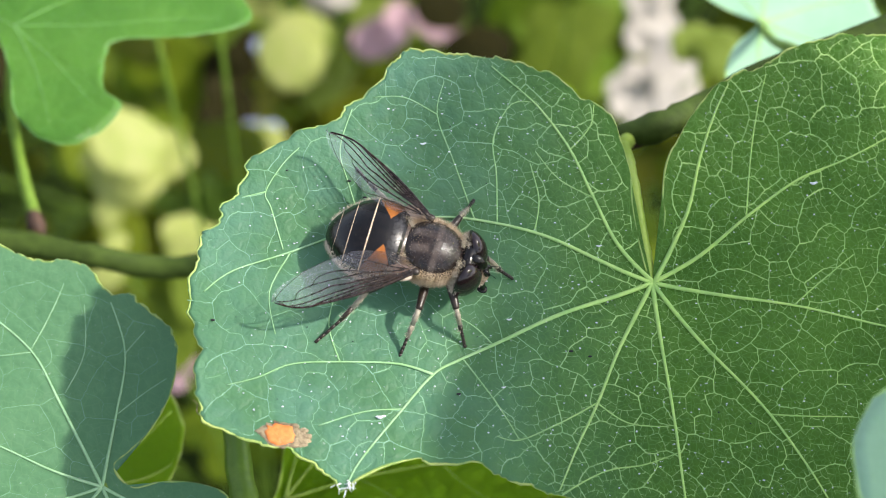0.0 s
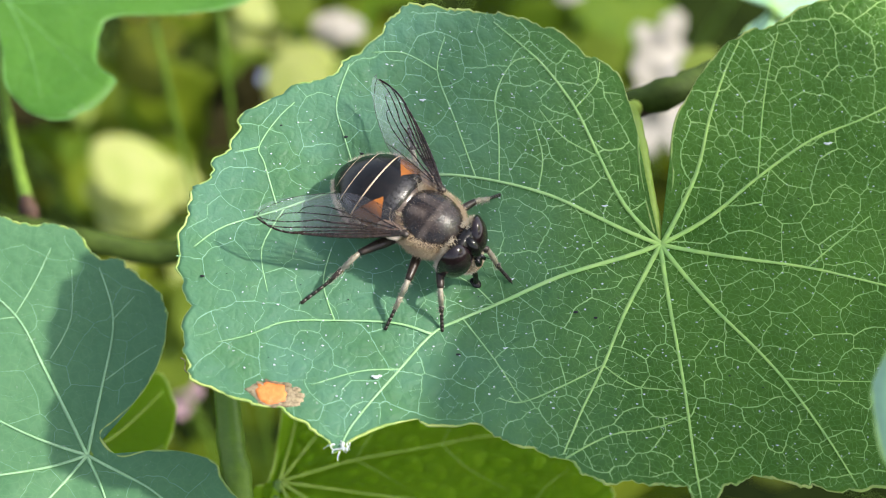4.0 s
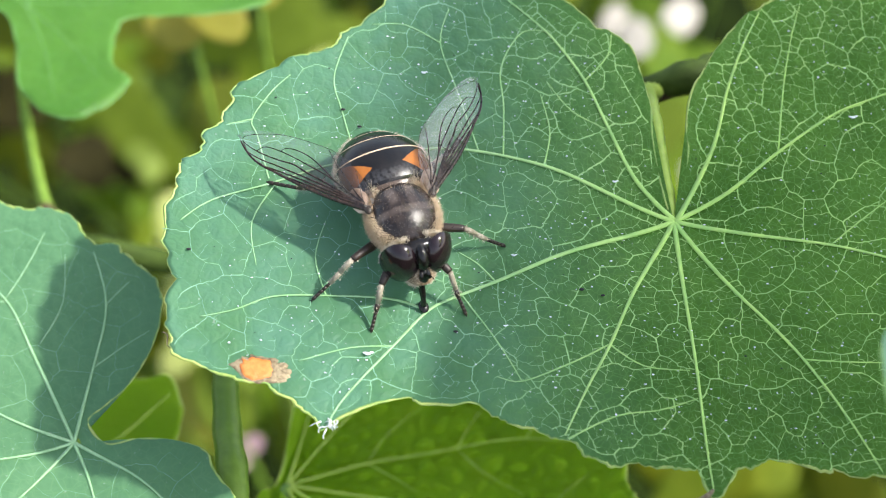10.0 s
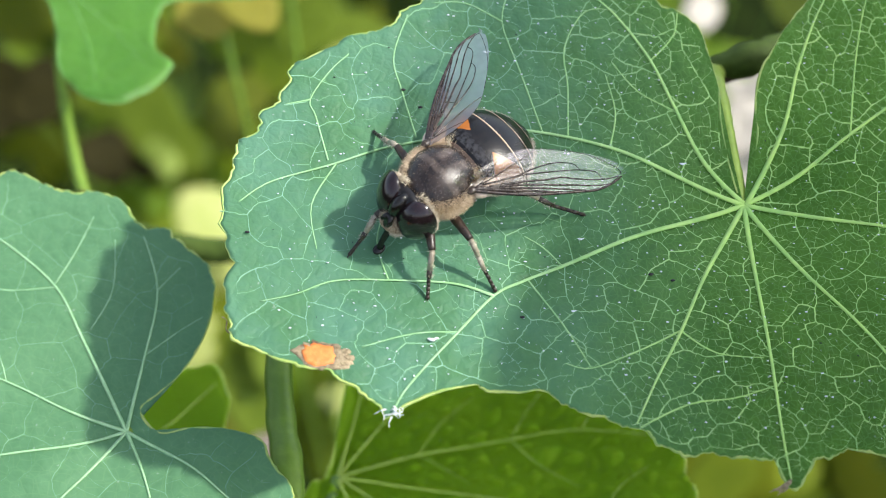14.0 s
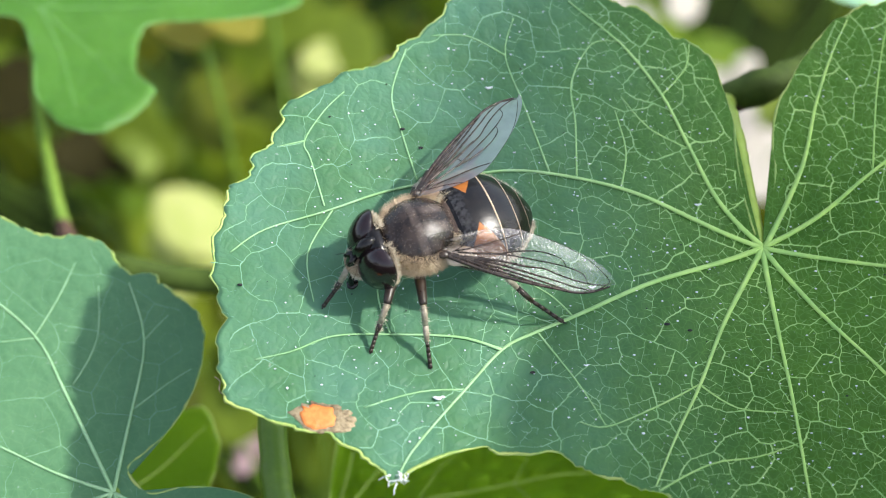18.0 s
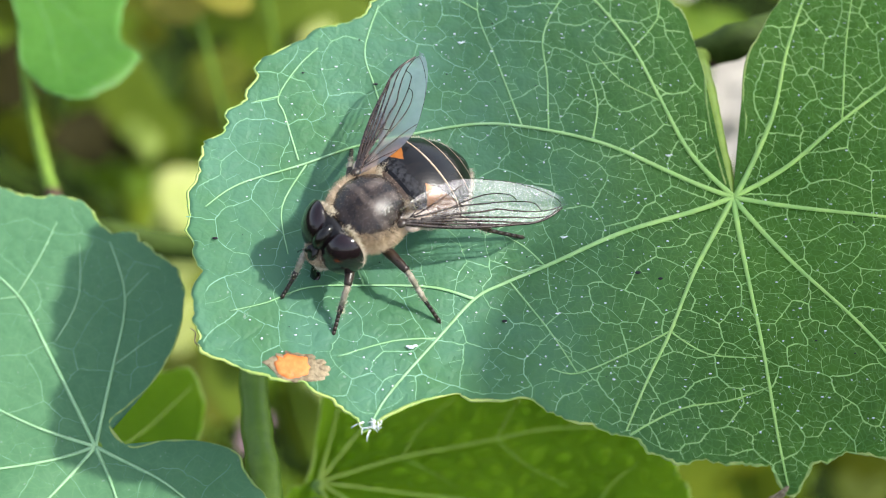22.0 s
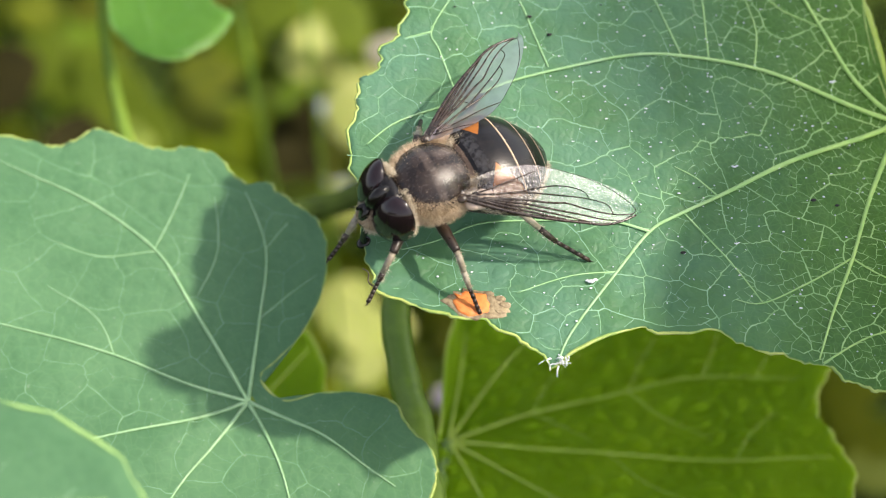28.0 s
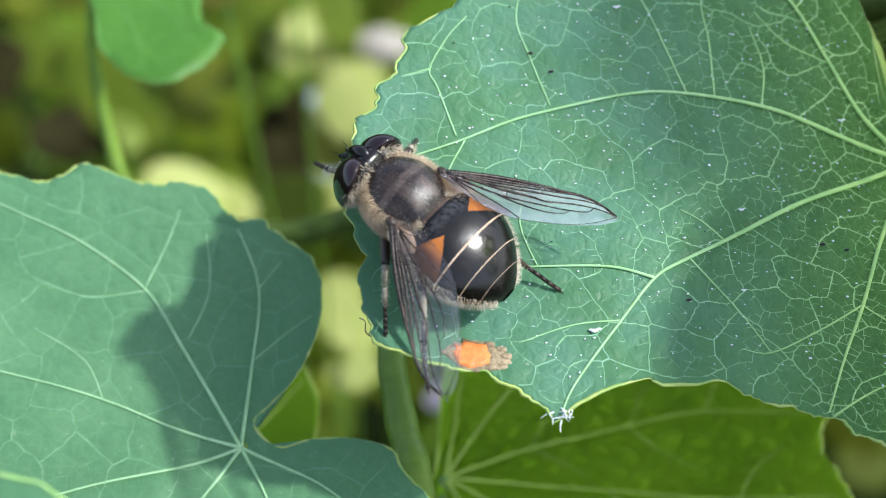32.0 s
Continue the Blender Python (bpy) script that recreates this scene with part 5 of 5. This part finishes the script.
for k in range(16):
    p = np.array((-21.1 + rng.normal(0, .25), -16.2 + rng.normal(0, .25), main_surface(-21.1, -16.2) + .1))
    q = p + np.array((rng.normal(0, .3), -abs(rng.normal(0, .35)), rng.normal(0, .15)))
    tube(b, smooth_line([p, (p + q) / 2 + rng.normal(0, .12, 3), q], 3), (0.05, 0.03, 0.015), 4)
part("web_fluff", b, WHITE_BIT, big_leaf, "white tuft of web at the leaf's corner", "stuff")
b = bmesh.new()
tube(b, smooth_line([(-30.0, -11.4, 1.9), (-30.4, -11.8, 1.8), (-30.8, -11.6, 1.9), (-30.8, -11.1, 2.1), (-31.1, -10.9, 2.2)], 5), (0.05, 0.04, 0.03), 5)
part("dry_tendril", b, SPOT_DRY, big_leaf, "thin curled dry thread")
b = bmesh.new()
for k in range(5):
    z = main_surface(1.2, -19)
    tube(b, smooth_line([(1.2, -18.8, z), (0.95 - .12 * k, -19.3 - .1 * (k % 2), z - .05), (0.75 - .2 * k, -19.4 - .2 * (k % 3), z)], 4), (0.08, 0.06, 0.03), 5)
part("dry_tip", b, SPOT_DRY, big_leaf, "frayed dry tip of the midrib")

# the lens is focused on the fly
cam.data.dof.use_dof = True
cam.data.dof.focus_object = fly
cam.data.dof.aperture_fstop = 42.0


def shrub(name, x, y, label, leaves, seed, material, size):
    """A background plant: a main stem from the soil, a twig and a blade for each leaf."""
    root = thing(name, x, y, -700, label, "plant", "background plants")
    rng = np.random.RandomState(seed)
    b = bmesh.new()
    tube(b, smooth_line([(0, 0, -4), (4, 4, 40), (-3, 9, 90), (2, 10, 150)], 5), (3.4, 2.8, 2.2, 1.2), 8)
    part("stem", b, STEM, root)
    meshes = {}
    for i, (px, py, pz, mt, grow) in enumerate(leaves):
        lx, ly, lz = px - x, py - y, pz + 700
        tissue, k = mt or material, i % 3
        if (tissue.name, k) not in meshes:
            s = size / 18.0 * (0.9 + 0.1 * k)
            bm, _ = blade([(a * s * (1 + .1 * k), c * s) for a, c in (OVAL if mt else ROUND)], bowl(.004 * (k - 1)), rings=5, steps=3, seed=seed + k, wave=0.4)
            me = bpy.data.meshes.new("leaf")
            bm.to_mesh(me)
            bm.free()
            meshes[tissue.name, k] = me
        # the placed blades stand in threes on a twig, tilted to face the camera
        for j in range(3 if mt else 1):
            o = shared("leaf", meshes[tissue.name, k], tissue, root)
            tilt = (rng.uniform(20, 50), rng.uniform(-12, 26)) if mt else (rng.uniform(0, 65), rng.uniform(-35, 45))
            g, off = (grow * rng.uniform(0.5, 0.8), rng.normal(0, 6.5 * grow, 3)) if mt else (grow, np.zeros(3))
            o.matrix_basis = pose((lx + off[0]) * MM, (ly + off[1]) * MM, (lz + off[2]) * MM, *tilt) @ pose(0, 0, 0, 0, 0, rng.uniform(0, 360)) @ Matrix.Diagonal((g, g, g, 1))
        q = np.array((0, 8, rng.uniform(50, 140)))
        b = bmesh.new()
        tube(b, smooth_line([q, (q + np.array((lx, ly, lz))) / 2 + np.array((0, 12, -20)), (lx, ly, lz - .4)], 4), (0.9, 0.6, 0.4), 5)
        part("twig", b, STEM_GREEN, root)
    return root


OVAL = [((17 + 1.2 * math.sin(3 * a + 1)) * math.cos(a), (13.5 + 1.5 * math.sin(2 * a)) * math.sin(a)) for a in np.linspace(0, 2 * math.pi, 15)[:-1]]


def scatter(n, seed, x0, x1, y0, y1, z0, z1, small=0.5, large=1.3):
    rng = np.random.RandomState(seed)
    return [(rng.uniform(x0, x1), rng.uniform(y0, y1), rng.uniform(z0, z1), None, rng.uniform(small, large)) for _ in range(n)]


SPECIAL_LEFT = [
    (-88, 250, -312, LEAF_YELLOW, 1.17), (-98, 247, -314, LEAF_YELLOW, 0.7), (-68, 318, -363, LEAF_GAP, 0.63), (-61, 363, -377, PETAL_BLUE, 0.36),
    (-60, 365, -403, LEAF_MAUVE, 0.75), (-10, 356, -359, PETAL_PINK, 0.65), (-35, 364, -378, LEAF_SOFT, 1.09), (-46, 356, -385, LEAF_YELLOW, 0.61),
    (-59, 282, -341, LEAF_YELLOW, 0.53), (-124, 305, -335, LEAF_SOFT, 0.5), (-177, 334, -334, LEAF_GAP, 1.03), (-143, 323, -356, LEAF_GAP, 0.80),
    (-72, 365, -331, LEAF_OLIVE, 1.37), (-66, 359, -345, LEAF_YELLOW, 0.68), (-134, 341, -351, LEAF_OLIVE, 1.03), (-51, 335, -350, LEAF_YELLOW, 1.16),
    (-37, 380, -362, LEAF_BLEACHED, 0.65), (-72, 359, -381, LEAF_GAP, 0.71), (-58, 302, -352, PETAL_BLUE, 0.38), (-152, 367, -358, LEAF_OLIVE, 1.29)]
SPECIAL_RIGHT = [
    (11, 342, -343, LEAF_GAP, 0.91), (42, 352, -359, LEAF_OLIVE, 1.29), (70, 310, -310, LEAF_BLEACHED, 0.55), (73, 318, -302, LEAF_BLEACHED, 0.42), (60, 267, -296, LEAF_BLEACHED, 0.4),
    (86, 297, -317, LEAF_OLIVE, 0.74), (45, 309, -273, LEAF_BLEACHED, 0.7), (59, 244, -259, LEAF_BLEACHED, 0.66), (45, 207, -231, LEAF_BLEACHED, 0.32),
    (67, 218, -220, LEAF_SOFT, 0.56), (21, 128, -140, LEAF_LOW, 0.31)]
SPECIAL_LOW = [
    (-65, 147, -263, PETAL_PINK, 0.24), (-52, 99, -73, LEAF_OCHRE, 0.44), (-43, 104, -70, LEAF_OCHRE, 0.34), (-102, 238, -331, LEAF_YELLOW, 0.59),
    (-65, 185, -259, LEAF_YELLOW, 0.60), (-44, 184, -268, LEAF_YELLOW, 0.68), (-24, 100, -181, LEAF_MAUVE, 0.20), (-42, 99, -168, LEAF_YELLOW, 0.28),
    (-62, 120, -199, LEAF_OLIVE, 0.6)]
shrub("background_shrub", -110, 400, "sunlit yellow-green shrub with some yellowing leaves", SPECIAL_LEFT + scatter(120, 1, -270, -10, 250, 560, -520, -390), 31, LEAF_FAR, 18)
shrub("background_shrub", 60, 400, "sunlit yellow-green shrub with bleached leaves behind the stem", SPECIAL_RIGHT + scatter(110, 2, -40, 240, 230, 560, -520, -370), 41, LEAF_FAR, 18)
shrub("background_shrub", -60, 230, "low olive-green shrub behind the stems", SPECIAL_LOW + scatter(90, 3, -190, 110, 90, 280, -480, -330), 51, LEAF_FAR, 18)
shrub("background_shrub", 10, 60, "low dark green shrub in the shade below the leaves", scatter(60, 5, -110, 90, -60, 120, -460, -300), 61, LEAF_FAR, 18)


def fly_pose(x, y, heading):
    """The fly's pose on the large leaf: x, y of its back, heading in degrees from +x."""
    n = Vector((.05655 - .00256 * x - .00036 * y, -(.23925 + .00036 * x + .01044 * y), 1)).normalized()
    p = Vector((x, y, main_surface(x, y) + 4.6)) - 4.4 * n
    p.z = main_surface(p.x, p.y) + 0.06
    f = Vector((math.cos(radians(heading)), math.sin(radians(heading)), 0))
    f = (f - n * f.dot(n)).normalized()
    side = n.cross(f)
    m = Matrix((f, side, n)).transposed().to_4x4()
    return Matrix.Translation(p * MM) @ m


FLY = [
    (0, -15.7, -1.7, -15), (0.5, -15.6, -1.8, -16), (1, -15.7, -2.0, -18), (1.5, -16.1, -2.2, -26), (2, -16.0, -2.5, -29), (2.5, -15.9, -2.5, -32), (3, -15.6, -2.5, -35), (3.5, -15.7, -2.6, -35),
    (5.5, -15.6, -3.3, -38), (6, -15.7, -3.2, -39), (6.5, -15.9, -3.3, -40), (7, -16.1, -3.3, -40), (7.5, -16.3, -4.4, -43), (8, -16.0, -4.8, -50), (8.5, -16.2, -4.8, -52), (9, -16.5, -4.6, -62),
    (9.5, -17.0, -4.6, -63), (10, -17.0, -4.6, -68), (10.5, -17.2, -4.4, -71), (11, -17.8, -4.1, -84), (11.5, -17.8, -4.2, -88), (12, -17.9, -4.5, -96), (12.5, -18.2, -4.3, -101), (13, -18.7, -4.2, -112), (13.5, -18.5, -4.1, -119), (14, -18.7, -3.5, -136), (14.5, -18.9, -3.7, -149),
    (16.5, -20.0, -3.8, -155), (17, -20.3, -3.8, -161), (17.5, -20.3, -4.0, -158), (18, -20.1, -4.0, -156), (18.5, -20.4, -4.3, -158), (19, -20.4, -4.3, -155), (19.5, -20.5, -4.9, -155), (20, -20.4, -5.2, -151), (20.5, -20.4, -5.1, -147), (21, -20.1, -5.0, -145), (21.5, -20.3, -5.2, -147), (22, -21.2, -5.6, -139), (22.5, -21.0, -6.0, -134), (23, -21.3, -6.2, -133), (23.5, -21.8, -6.7, -137), (24, -22.5, -6.0, -154), (24.5, -24.2, -6.7, -161),
    (26.5, -26.1, -7.5, -162), (27, -26.8, -8.2, -158), (27.5, -26.9, -8.5, -156), (28, -27.2, -8.4, -153), (28.5, -26.9, -8.8, -153), (29, -27.0, -9.0, -152), (29.5, -26.8, -9.7, -149), (30, -27.6, -10.0, -145), (30.3, -27.6, -9.4, -150), (30.5, -27.5, -8.5, -172), (31, -28.2, -7.7, -181), (31.5, -28.5, -7.1, -219), (32, -28.4, -6.7, -221)]


def motions():
    walk(fly, [(t, fly_pose(x, y, h)) for t, x, y, h in FLY])
    # the proboscis reaches forward while the fly feeds, and is drawn in later
    base = Matrix.Translation(PROBE.location)
    walk(PROBE, [(t, base @ Matrix.Rotation(radians(a), 4, "Y")) for t, a in ((0.0, 12), (4.0, 10), (7.0, 0), (9.0, 4), (11.0, 0), (13.5, 3), (16.0, 26), (20.0, 24), (26.0, 28), (29.0, 25), (32.0, 28))])
    # the wings are spread wider while the fly faces about, and the one is lowered at the end
    for wing, hinge, side in WINGS:
        spread = ((0, 0), (6, 1), (8, 6), (9, 9), (11, 10), (12, 9), (13, 3), (14, 0), (17, 0), (24, -2), (30, -2), (31, 8), (32, 5)) if side > 0 else ((0, 0), (6, 1), (8, 5), (9, 7), (11, 9), (12, 8), (13, 2), (14, 0), (24, 0), (30, 0), (31, 4), (32, 2))
        walk(wing, [(t, Matrix.Translation(hinge) @ Matrix.Rotation(radians(-side * a), 4, "Z") @ Matrix.Translation(-hinge)) for t, a in spread])
    # each leg swings about its hip: seconds and the way it points, in degrees outward from straight ahead
    swing = (
        ((0, 7), (2.5, 14), (3, 9), (6, 12), (7.4, 2), (9, 10), (10.5, 22), (11.5, 14), (13, 33), (14, 52), (17, 50), (19, 55), (21, 48), (22.4, 36), (24, 45), (27, 40), (29, 28), (30, 12), (30.6, -6), (31, -18), (32, -12)),
        ((0, 56), (1.5, 44), (3, 50), (6, 46), (7.4, 54), (9, 36), (11, 40), (12, 26), (13, 18), (14, 0), (17, -20), (19, -22), (22, -10), (24, 5), (27, -8), (30, -20), (31, 40), (32, 72)),
        ((0, 72), (3, 76), (6, 66), (8, 78), (9, 64), (11, 80), (12, 66), (13, 69), (14, 84), (17, 76), (19, 79), (22, 94), (24, 108), (25.5, 90), (27, 96), (29, 82), (30, 77), (31, 99), (32, 132)),
        ((0, 93), (1.5, 82), (3, 72), (6, 90), (7.6, 76), (9, 83), (11, 60), (13, 88), (14, 100), (17, 126), (20, 130), (24, 128), (28, 124), (30.4, 122), (32, 134)),
        ((0, 138), (3, 130), (7, 140), (9, 132), (13, 140), (17, 136), (19, 138), (22, 146), (24, 146), (27, 140), (30, 137), (31, 158), (32, 140)),
        ((0, 127), (1.5, 118), (3, 109), (6, 120), (8, 128), (11, 138), (13, 134), (17, 142), (22, 136), (27, 140), (30, 146), (31, 158), (32, 164)))
    for k, (leg, rows) in enumerate(zip(LEGS, swing)):
        rest, side = Vector(leg.location), 1 if k % 2 == 0 else -1
        walk(leg, [(t, Matrix.Translation(rest) @ Matrix.Rotation(radians(side * (a - (44.5, 82, 138.3)[k // 2])), 4, "Z")) for t, a in rows])


motions()
